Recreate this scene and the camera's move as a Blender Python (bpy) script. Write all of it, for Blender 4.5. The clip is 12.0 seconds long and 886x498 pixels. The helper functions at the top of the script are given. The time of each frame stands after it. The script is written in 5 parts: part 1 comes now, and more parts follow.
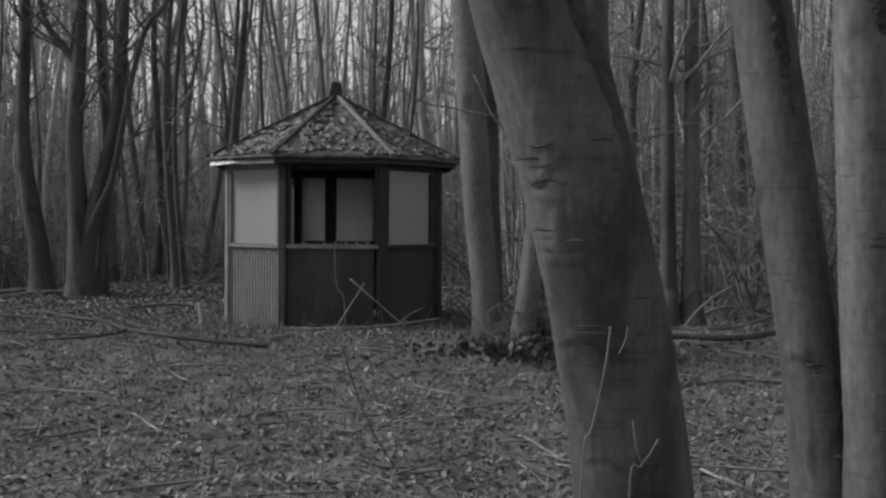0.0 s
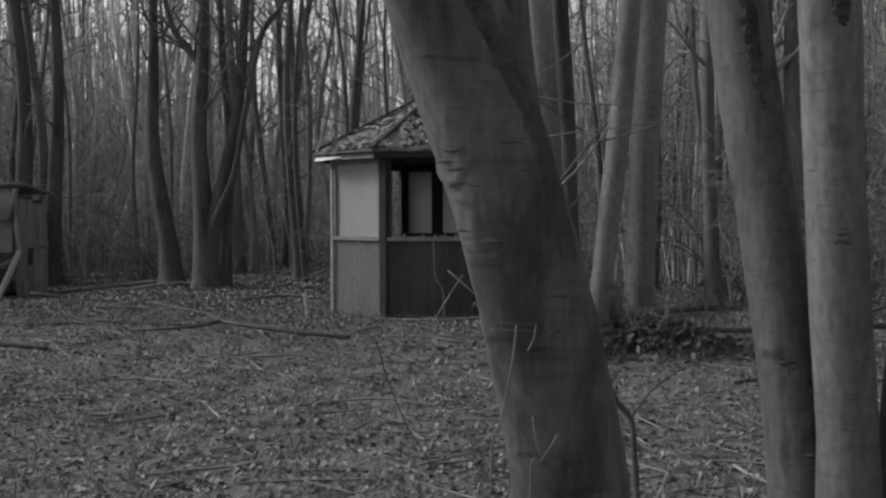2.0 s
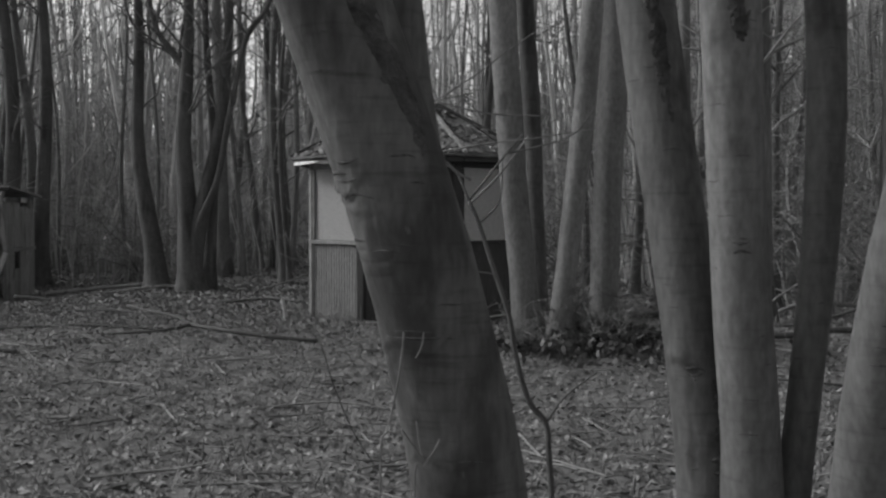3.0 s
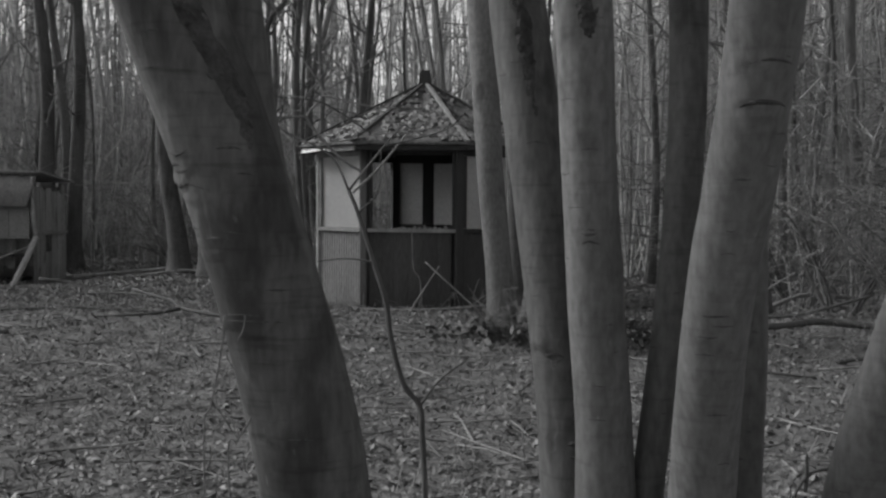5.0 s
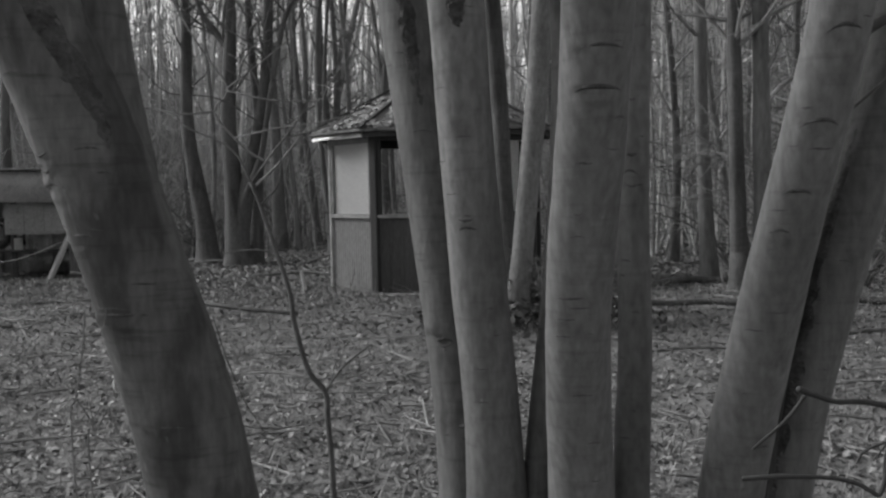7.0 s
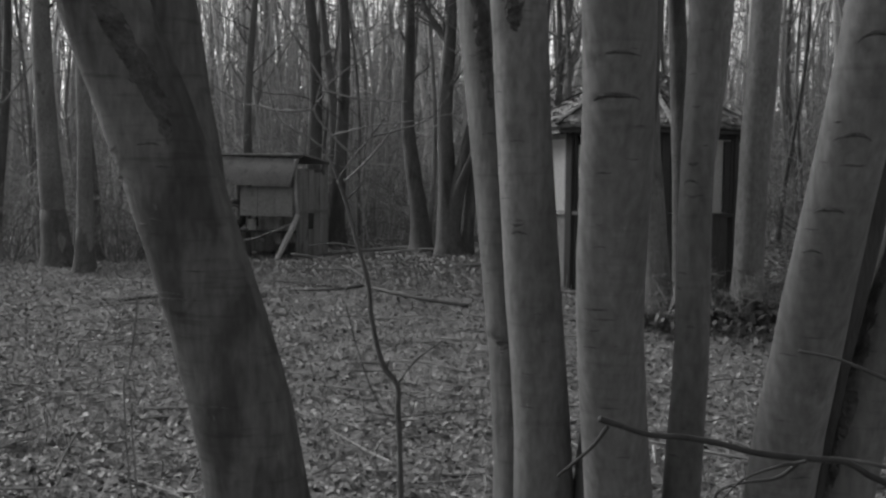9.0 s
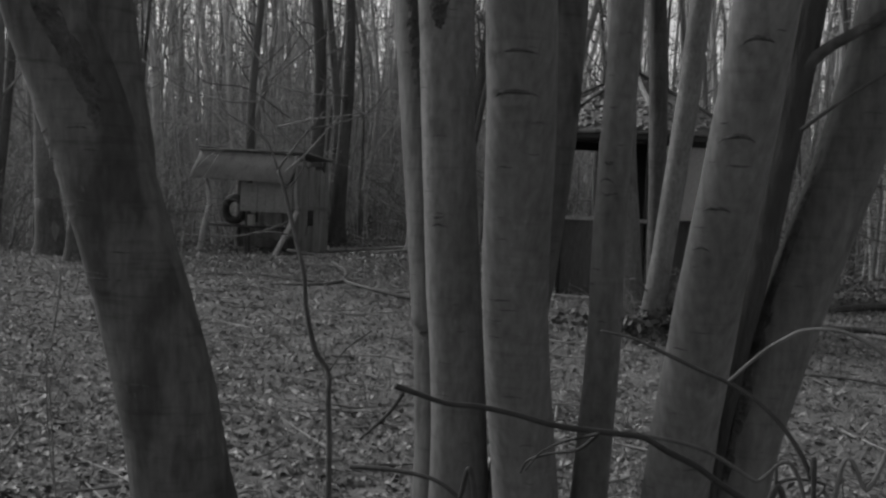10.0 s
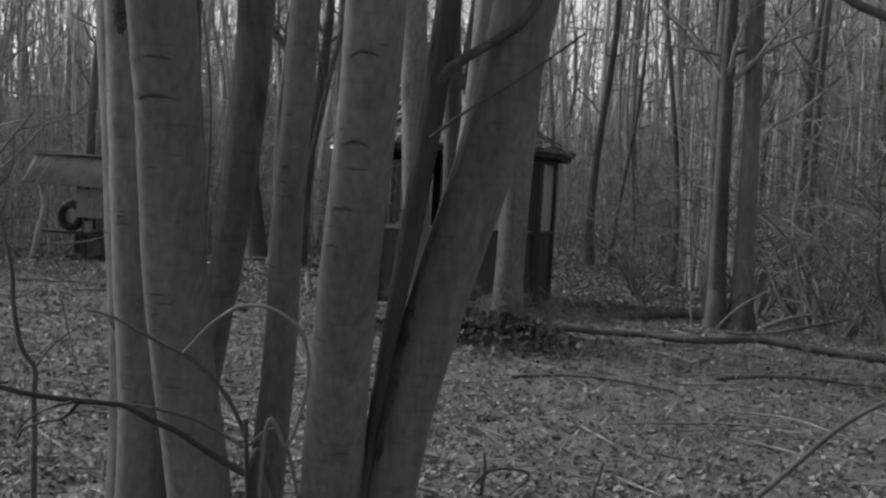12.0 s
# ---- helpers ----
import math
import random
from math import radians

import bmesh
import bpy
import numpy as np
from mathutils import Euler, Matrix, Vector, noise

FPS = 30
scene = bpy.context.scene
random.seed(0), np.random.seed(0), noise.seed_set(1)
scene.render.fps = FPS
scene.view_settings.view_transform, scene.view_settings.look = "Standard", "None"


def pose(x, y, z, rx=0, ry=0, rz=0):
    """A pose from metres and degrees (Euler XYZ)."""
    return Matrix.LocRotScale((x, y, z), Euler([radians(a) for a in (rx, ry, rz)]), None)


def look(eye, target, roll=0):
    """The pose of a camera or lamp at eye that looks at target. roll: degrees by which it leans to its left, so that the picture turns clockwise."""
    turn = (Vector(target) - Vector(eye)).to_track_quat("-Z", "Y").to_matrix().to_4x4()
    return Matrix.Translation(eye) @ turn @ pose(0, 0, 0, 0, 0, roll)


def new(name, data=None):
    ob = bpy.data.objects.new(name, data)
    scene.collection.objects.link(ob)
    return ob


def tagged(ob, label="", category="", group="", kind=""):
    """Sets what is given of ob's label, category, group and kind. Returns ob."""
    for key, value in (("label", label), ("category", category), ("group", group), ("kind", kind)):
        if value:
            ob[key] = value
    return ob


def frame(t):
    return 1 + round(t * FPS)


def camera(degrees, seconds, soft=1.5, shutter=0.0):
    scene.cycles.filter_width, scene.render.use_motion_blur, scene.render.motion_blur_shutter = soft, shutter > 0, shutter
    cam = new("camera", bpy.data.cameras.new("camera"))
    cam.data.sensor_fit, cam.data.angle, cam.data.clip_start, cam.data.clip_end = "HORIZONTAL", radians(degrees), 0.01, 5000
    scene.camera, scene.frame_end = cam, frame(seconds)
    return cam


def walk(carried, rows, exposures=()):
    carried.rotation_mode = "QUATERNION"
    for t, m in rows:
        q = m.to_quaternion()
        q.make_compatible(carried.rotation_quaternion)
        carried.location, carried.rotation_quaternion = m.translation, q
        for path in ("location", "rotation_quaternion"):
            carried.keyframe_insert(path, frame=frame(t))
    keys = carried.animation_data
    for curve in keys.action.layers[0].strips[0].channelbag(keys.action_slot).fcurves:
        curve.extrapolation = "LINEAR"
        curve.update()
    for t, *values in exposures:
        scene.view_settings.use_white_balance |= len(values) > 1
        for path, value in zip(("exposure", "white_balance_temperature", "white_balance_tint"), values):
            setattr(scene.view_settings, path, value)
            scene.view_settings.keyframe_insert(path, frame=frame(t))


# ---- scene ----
cam = camera(44.94, 12.0, soft=2.5)
PATH = [
    (0.0, (-0.186, -0.108, 1.354), (88.62, -0.51, 1.15)),
    (0.5, (-0.042, -0.183, 1.373), (88.57, -0.09, 5.50)),
    (1.0, (0.116, -0.189, 1.392), (88.26, 0.41, 9.08)),
    (1.5, (0.233, -0.189, 1.381), (88.11, 0.29, 8.96)),
    (2.0, (0.362, -0.165, 1.385), (88.05, 0.11, 8.75)),
    (2.5, (0.491, -0.197, 1.405), (88.29, -0.07, 8.02)),
    (4.5, (1.087, -0.205, 1.406), (87.59, 0.46, 12.06)),
    (5.0, (1.229, -0.226, 1.415), (87.51, -0.45, 11.25)),
    (5.5, (1.378, -0.227, 1.441), (87.34, -0.05, 8.07)),
    (6.0, (1.476, -0.198, 1.450), (87.06, 0.99, 8.12)),
    (6.5, (1.610, -0.183, 1.429), (86.80, 1.62, 11.44)),
    (8.5, (2.205, -0.074, 1.448), (86.21, -0.40, 21.53)),
    (9.0, (2.323, -0.008, 1.457), (86.31, -0.68, 26.80)),
    (9.5, (2.459, 0.021, 1.459), (86.39, -1.44, 27.41)),
    (10.0, (2.616, 0.038, 1.432), (86.45, -2.40, 27.42)),
    (10.5, (2.814, 0.029, 1.431), (86.71, -3.11, 25.74)),
    (11.0, (2.989, 0.017, 1.426), (86.95, -3.70, 22.43)),
    (11.5, (3.136, 0.069, 1.416), (87.07, -4.46, 20.73)),
    (12.0, (3.265, 0.122, 1.433), (87.39, -3.23, 20.50)),
]
EXPOSURES = [(0.0, -0.17), (2.5, -0.11), (4.5, -0.03), (5.5, 0.05), (6.5, 0.27), (8.5, 0.17), (9.5, -0.15), (10.0, -0.25), (10.5, -0.15), (11.0, 0.07), (12.0, 0.07)]
walk(cam, [(t, pose(*e, *a)) for t, e, a in PATH], EXPOSURES)

# ---- world and sun: overcast winter daylight, monochrome film ----
world = bpy.data.worlds.new("overcast_sky")
scene.world = world
world.use_nodes = True
wn, wl = world.node_tree.nodes, world.node_tree.links
sky = wn.new("ShaderNodeTexSky")
sky.sky_type = "NISHITA"
sky.sun_disc = False
sky.sun_elevation, sky.sun_rotation = radians(35), radians(-86)
grey = wn.new("ShaderNodeRGBToBW")
wl.new(sky.outputs[0], grey.inputs[0])
wl.new(grey.outputs[0], wn["Background"].inputs["Color"])
wn["Background"].inputs["Strength"].default_value = 0.185
sun = new("sun", bpy.data.lights.new("sun", "SUN"))
sun.data.energy, sun.data.angle, sun.data.color = 2.8, radians(20), (1, 1, 1)
sun.matrix_world = look((-8, 0.6, 5.6), (0, 0, 0))


# ---- materials ----
def material(name, low, high, scale=6.0, rough=0.85, bump=0.3, stretch=(1, 1, 1), fine=60.0, stain=None, spot=None, per_island=0.0, per_object=0.0, translucent=0.0, metal=0.0, dist=0.01, bands=0.0):
    """Grey procedural surface: broad mottling, fine grain, optional dark stains and pale spots."""
    m = bpy.data.materials.new(name)
    m.use_nodes = True
    n, l = m.node_tree.nodes, m.node_tree.links
    bsdf = n["Principled BSDF"]
    bsdf.inputs["Roughness"].default_value = rough
    bsdf.inputs["Metallic"].default_value = metal
    co = n.new("ShaderNodeTexCoord")
    mp = n.new("ShaderNodeMapping")
    mp.inputs["Scale"].default_value = stretch
    l.new(co.outputs["Object"], mp.inputs["Vector"])

    def tex(sc, detail=6.0):
        t = n.new("ShaderNodeTexNoise")
        t.inputs["Scale"].default_value, t.inputs["Detail"].default_value = sc, detail
        l.new(mp.outputs[0], t.inputs["Vector"])
        return t.outputs["Fac"]

    def ramp(src, a, b, ca, cb):
        r = n.new("ShaderNodeMapRange")
        r.inputs["From Min"].default_value, r.inputs["From Max"].default_value = a, b
        r.inputs["To Min"].default_value, r.inputs["To Max"].default_value = ca, cb
        l.new(src, r.inputs["Value"])
        return r.outputs[0]

    def math_node(op, a, b):
        q = n.new("ShaderNodeMath")
        q.operation = op
        for i, s in enumerate((a, b)):
            if isinstance(s, float):
                q.inputs[i].default_value = s
            else:
                l.new(s, q.inputs[i])
        return q.outputs[0]

    broad, grain = tex(scale), tex(fine, 4.0)
    val = ramp(broad, 0.3, 0.7, low, high)
    val = math_node("MULTIPLY", val, ramp(grain, 0.25, 0.75, 0.7, 1.3))
    if bands:
        mb = n.new("ShaderNodeMapping")
        mb.inputs["Scale"].default_value = (5, 5, 55)
        l.new(co.outputs["Object"], mb.inputs["Vector"])
        tb = n.new("ShaderNodeTexNoise")
        tb.inputs["Scale"].default_value, tb.inputs["Detail"].default_value = 1.0, 4.0
        l.new(mb.outputs[0], tb.inputs["Vector"])
        val = math_node("MULTIPLY", val, ramp(tb.outputs["Fac"], 0.25, 0.45, 1 - bands, 1.0))
        mv = n.new("ShaderNodeMapping")
        mv.inputs["Scale"].default_value = (22, 22, 1.6)
        l.new(co.outputs["Object"], mv.inputs["Vector"])
        tv = n.new("ShaderNodeTexNoise")
        tv.inputs["Scale"].default_value, tv.inputs["Detail"].default_value = 1.0, 5.0
        l.new(mv.outputs[0], tv.inputs["Vector"])
        val = math_node("MULTIPLY", val, ramp(tv.outputs["Fac"], 0.3, 0.7, 1 - bands * 0.5, 1 + bands * 0.5))
    if stain:
        val = math_node("MULTIPLY", val, ramp(tex(stain[0], 5.0), stain[1], stain[1] + 0.1, 1.0, stain[2]))
    if spot:
        val = math_node("ADD", val, ramp(tex(spot[0], 3.0), spot[1], spot[1] + 0.06, 0.0, spot[2]))
    if per_island:
        g = n.new("ShaderNodeNewGeometry")
        val = math_node("MULTIPLY", val, ramp(g.outputs["Random Per Island"], 0, 1, 1 - per_island, 1 + per_island))
    if per_object:
        g = n.new("ShaderNodeObjectInfo")
        val = math_node("MULTIPLY", val, ramp(g.outputs["Random"], 0, 1, 1 - per_object, 1 + per_object))
    l.new(val, bsdf.inputs["Base Color"])
    if bump:
        b = n.new("ShaderNodeBump")
        b.inputs["Strength"].default_value, b.inputs["Distance"].default_value = bump, dist
        l.new(math_node("ADD", math_node("MULTIPLY", broad, 2.0), grain), b.inputs["Height"])
        l.new(b.outputs[0], bsdf.inputs["Normal"])
    if translucent:
        tr = n.new("ShaderNodeBsdfTranslucent")
        l.new(val, tr.inputs["Color"])
        mx = n.new("ShaderNodeMixShader")
        mx.inputs[0].default_value = translucent
        l.new(bsdf.outputs[0], mx.inputs[1])
        l.new(tr.outputs[0], mx.inputs[2])
        l.new(mx.outputs[0], n["Material Output"].inputs["Surface"])
    return m


BARK = material("smooth_beech_bark", 0.085, 0.165, 2.6, 0.8, 0.25, (1, 1, 0.45), 45.0, stain=(5.0, 0.6, 0.45), spot=(26.0, 0.70, 0.05), bands=0.2)
BARK_B = material("scarred_beech_bark", 0.05, 0.11, 2.2, 0.8, 0.45, (1, 1, 0.4), 40.0, stain=(5.5, 0.515, 0.45), spot=(24.0, 0.70, 0.06), bands=0.42)
BARK_GREY = material("grey_beech_bark", 0.065, 0.13, 2.6, 0.8, 0.35, (1, 1, 0.4), 45.0, stain=(6.0, 0.58, 0.4), bands=0.3)
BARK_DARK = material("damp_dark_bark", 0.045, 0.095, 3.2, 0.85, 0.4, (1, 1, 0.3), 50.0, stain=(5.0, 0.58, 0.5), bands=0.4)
BARK_BLACK = material("blackish_rough_bark", 0.03, 0.07, 3.0, 0.9, 0.8, (1, 1, 0.25), 30.0, stain=(4.0, 0.56, 0.5), dist=0.03)
BARK_MID = material("grey_bark", 0.075, 0.16, 2.0, 0.9, 0.5, (1, 1, 0.25), 30.0, stain=(4.0, 0.56, 0.5), per_object=0.3)
# far bark: base colour lightened to stand in for haze over distance
BARK_HAZED = material("far_hazed_bark", 0.25, 0.45, 0.7, 0.95, 0.0, (1, 1, 0.2), 8.0, per_island=0.55)
TWIG = material("pale_dry_twig", 0.12, 0.24, 4.0, 0.9, 0.2, (1, 1, 1), 40.0, per_island=0.4)
BRAMBLE = material("dark_bramble_bark", 0.014, 0.042, 6.0, 0.8, 0.3, (1, 1, 1), 60.0)
DAMP_LEAF = material("damp_withered_leaf", 0.04, 0.085, 9.0, 0.7, 0.2, (1, 1, 1), 60.0, per_island=0.5)
TWIG_DARK = material("dark_wet_twig", 0.03, 0.07, 4.0, 0.7, 0.2, (1, 1, 1), 60.0)
LITTER = material("leaf_litter_soil", 0.07, 0.16, 3.0, 0.95, 0.9, (1, 1, 1), 28.0, stain=(9.0, 0.57, 0.5), dist=0.03)
LEAF = material("dry_beech_leaf", 0.12, 0.23, 9.0, 0.6, 0.2, (1, 1, 1), 70.0, per_island=0.5)
GRASS = material("withered_grass", 0.12, 0.21, 4.0, 0.8, 0.0, (1, 1, 1), 30.0, per_island=0.4)
WHITE = material("weathered_white_board", 0.60, 0.68, 1.2, 0.6, 0.03, (1, 1, 0.6), 90.0, stain=(2.2, 0.66, 0.8), translucent=0.6)
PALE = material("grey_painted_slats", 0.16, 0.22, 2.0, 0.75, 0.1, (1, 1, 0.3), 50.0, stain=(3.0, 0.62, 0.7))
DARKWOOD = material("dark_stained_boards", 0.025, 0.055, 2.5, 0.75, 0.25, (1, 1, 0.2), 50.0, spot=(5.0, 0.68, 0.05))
FRAME = material("black_brown_frame_wood", 0.018, 0.035, 4.0, 0.75, 0.2, (1, 1, 0.3), 60.0)
FASCIA = material("peeling_white_fascia", 0.75, 0.85, 5.0, 0.6, 0.1, (1, 1, 1), 60.0, stain=(9.0, 0.62, 0.5))
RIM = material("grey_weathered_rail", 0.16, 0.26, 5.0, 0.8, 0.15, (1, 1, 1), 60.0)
ROOF = material("mossy_roof_felt", 0.09, 0.17, 4.0, 0.95, 0.8, (1, 1, 1), 30.0, stain=(8.0, 0.56, 0.5), dist=0.02)
HUTWOOD = material("weathered_grey_plank", 0.17, 0.28, 3.0, 0.85, 0.3, (1, 1, 0.3), 45.0, stain=(4.0, 0.58, 0.5), per_object=0.25)
FLAP = material("weathered_front_sheet", 0.12, 0.19, 2.0, 0.7, 0.15, (1, 1, 1), 30.0, stain=(3.0, 0.56, 0.65))
TIN = material("dull_roof_sheet", 0.19, 0.27, 2.0, 0.6, 0.1, (1, 1, 1), 30.0, stain=(4.0, 0.6, 0.6))
CUTWOOD = material("pale_debarked_pole", 0.30, 0.42, 3.0, 0.8, 0.1, (1, 1, 0.3), 40.0)
RUBBER = material("black_rubber", 0.02, 0.03, 4.0, 0.7, 0.1)


# ---- mesh helpers ----
def link(name, verts, faces, mat, parent=None, label="", smooth=True, kind=""):
    """One mesh object; verts in world metres, kept relative to the parent's place."""
    base = parent.matrix_world.translation if parent is not None else Vector((0, 0, 0))
    top = parent
    if parent is not None and parent.parent is not None:
        base = parent.parent.matrix_world.translation
    me = bpy.data.meshes.new(name)
    v = np.asarray(verts, dtype=float) - np.array(base)
    me.from_pydata(v.tolist(), [], faces)
    me.materials.append(mat)
    if smooth:
        me.polygons.foreach_set("use_smooth", [True] * len(me.polygons))
    me.update()
    ob = new(name, me)
    if parent is not None:
        ob.parent = parent
    if label or kind:
        tagged(ob, label, kind=kind)
    return ob


def thing(name, place, label, category, group="", kind=""):
    ob = new(name)
    ob.location = place
    ob.empty_display_size = 0.1
    bpy.context.view_layer.update()
    return tagged(ob, label, category, group, kind)


def smooth_path(pts, n):
    """Catmull-Rom through the points, n samples."""
    p = [Vector(q) for q in pts]
    p = [p[0] * 2 - p[1]] + p + [p[-1] * 2 - p[-2]]
    out = []
    for k in range(n):
        u = k / (n - 1) * (len(p) - 3)
        i = min(int(u), len(p) - 4)
        t = u - i
        a, b, c, d = p[i:i + 4]
        out.append(0.5 * ((2 * b) + (c - a) * t + (2 * a - 5 * b + 4 * c - d) * t * t + (3 * b - a - 3 * c + d) * t ** 3))
    return out


def tube(V, F, pts, radii, sides=8, rough=0.0, seed=0.0, cap=True, dents=()):
    """A tapered tube along pts, added to V and F. dents: (height, angle, half width, half height, depth)."""
    n0 = len(V)
    n = len(pts)
    ref = Vector((0, 1, 0)) if abs((pts[-1] - pts[0]).normalized().y) < 0.8 else Vector((1, 0, 0))
    for i, p in enumerate(pts):
        d = (pts[min(i + 1, n - 1)] - pts[max(i - 1, 0)])
        d = d.normalized() if d.length > 1e-6 else Vector((0, 0, 1))
        a = ref.cross(d).normalized()
        b = d.cross(a)
        for k in range(sides):
            th = 2 * math.pi * k / sides
            r = radii[i]
            off = a * math.cos(th) + b * math.sin(th)
            if rough:
                q = p + off * r
                r *= 1 + rough * (noise.noise(Vector((q.x * 5 + seed, q.y * 5, q.z * 1.6))) + 0.5 * noise.noise(Vector((q.x * 14 + seed, q.y * 14, q.z * 6))))
            for h, an, w, hh, dep in dents:
                dz = (p.z - h + 0.02 * math.sin(5 * (th - an))) / hh
                if abs(dz) < 3:
                    da = (th - an + math.pi) % (2 * math.pi) - math.pi
                    g = math.exp(-(da / w) ** 2)
                    r += dep * g * (math.exp(-(dz - 0.9) ** 2 * 1.5) - 1.4 * math.exp(-dz * dz * 3))
            V.append(p + off * r)
    for i in range(n - 1):
        for k in range(sides):
            k2 = (k + 1) % sides
            F.append((n0 + i * sides + k, n0 + i * sides + k2, n0 + (i + 1) * sides + k2, n0 + (i + 1) * sides + k))
    if cap:
        F.append(tuple(n0 + (n - 1) * sides + k for k in range(sides)))
        F.append(tuple(n0 + k for k in reversed(range(sides))))


def box(V, F, c, ax, ay, az, sx, sy, sz, bevel=0.0):
    """A box with chamfered long edges, centre c, axes ax ay az, full sizes."""
    n0 = len(V)
    c, ax, ay, az = Vector(c), Vector(ax).normalized(), Vector(ay).normalized(), Vector(az).normalized()
    b = bevel or min(sx, sy, sz) * 0.12
    ring = [(-sx / 2 + b, -sy / 2), (sx / 2 - b, -sy / 2), (sx / 2, -sy / 2 + b), (sx / 2, sy / 2 - b), (sx / 2 - b, sy / 2), (-sx / 2 + b, sy / 2), (-sx / 2, sy / 2 - b), (-sx / 2, -sy / 2 + b)]
    for z in (-sz / 2, sz / 2):
        for x, y in ring:
            V.append(c + ax * x + ay * y + az * z)
    for k in range(8):
        k2 = (k + 1) % 8
        F.append((n0 + k, n0 + k2, n0 + 8 + k2, n0 + 8 + k))
    F.append(tuple(n0 + 8 + k for k in range(8)))
    F.append(tuple(n0 + k for k in reversed(range(8))))


def board(name, parent, mat, c, ax, ay, az, sx, sy, sz, label=""):
    V, F = [], []
    box(V, F, c, ax, ay, az, sx, sy, sz)
    return link(name, V, F, mat, parent, label, smooth=False)


def rod(name, parent, pts, r0, r1, mat, label="", sides=7, n=22, rough=0.12):
    V, F = [], []
    tube(V, F, smooth_path(pts, n), [r0 + (r1 - r0) * i / (n - 1) for i in range(n)], sides, rough, 2.0)
    return link(name, V, F, mat, parent, label)


# ---- ground ----
def ground_z(x, y):
    k = min(max((y - 8.5) / 11.0, 0), 1)
    w = min(max((-x - 7.5) / 4.0, 0), 1)
    z = 0.15 - (0.15 + 0.4 * w * w * (3 - 2 * w)) * k * k * (3 - 2 * k)
    z += 0.13 * math.exp(-((y - 8.8) / 2.0) ** 2) + 0.08 * min(max((x - 0.8) / 1.2, 0), 1) * math.exp(-((y - 11.5) / 2.6) ** 2)
    z += 0.05 * noise.noise(Vector((x * 0.35, y * 0.35, 0.3))) + 0.02 * noise.noise(Vector((x * 1.7, y * 1.7, 4.0)))
    if y > 22:
        z += (min(y, 44) - 22) * 0.045
    if y > 40:
        z += (min(y, 140) - 40) * 0.012
    dx, dy = x + 1.93, y - 14.34
    near = math.exp(-(dx * dx + dy * dy) / 5.0)
    return z * (1 - near) + (0.05 + 0.05 * noise.noise(Vector((x * 2.5, y * 2.5, 7.0)))) * near + 0.16 * math.exp(-((x - 0.45) ** 2 + (y - 8.45) ** 2) / 0.4) + 0.04 * math.exp(-((x + 3.0) ** 2 / 3.0 + (y - 9.0) ** 2))


def make_ground():
    V, F = [], []
    xs = np.concatenate([-np.geomspace(900, 12, 40), np.linspace(-11.8, 7, 190), np.geomspace(7.2, 900, 40)])
    ys = np.concatenate([-np.geomspace(900, 2, 24), np.linspace(-1.9, 18, 190), np.geomspace(18.2, 1500, 60)])
    for y in ys:
        for x in xs:
            z = ground_z(x, y)
            if -12 < x < 7 and 3 < y < 18:
                z += 0.035 * noise.noise(Vector((x * 6, y * 6, 1.0))) + 0.018 * noise.noise(Vector((x * 15, y * 15, 2.0)))
            V.append((x, y, z))
    w = len(xs)
    for j in range(len(ys) - 1):
        for i in range(w - 1):
            F.append((j * w + i, j * w + i + 1, (j + 1) * w + i + 1, (j + 1) * w + i))
    g = link("ground", V, F, LITTER)
    tagged(g, "woodland floor covered in damp dead leaves", "ground", kind="structure")


make_ground()
rng = np.random.default_rng(5)


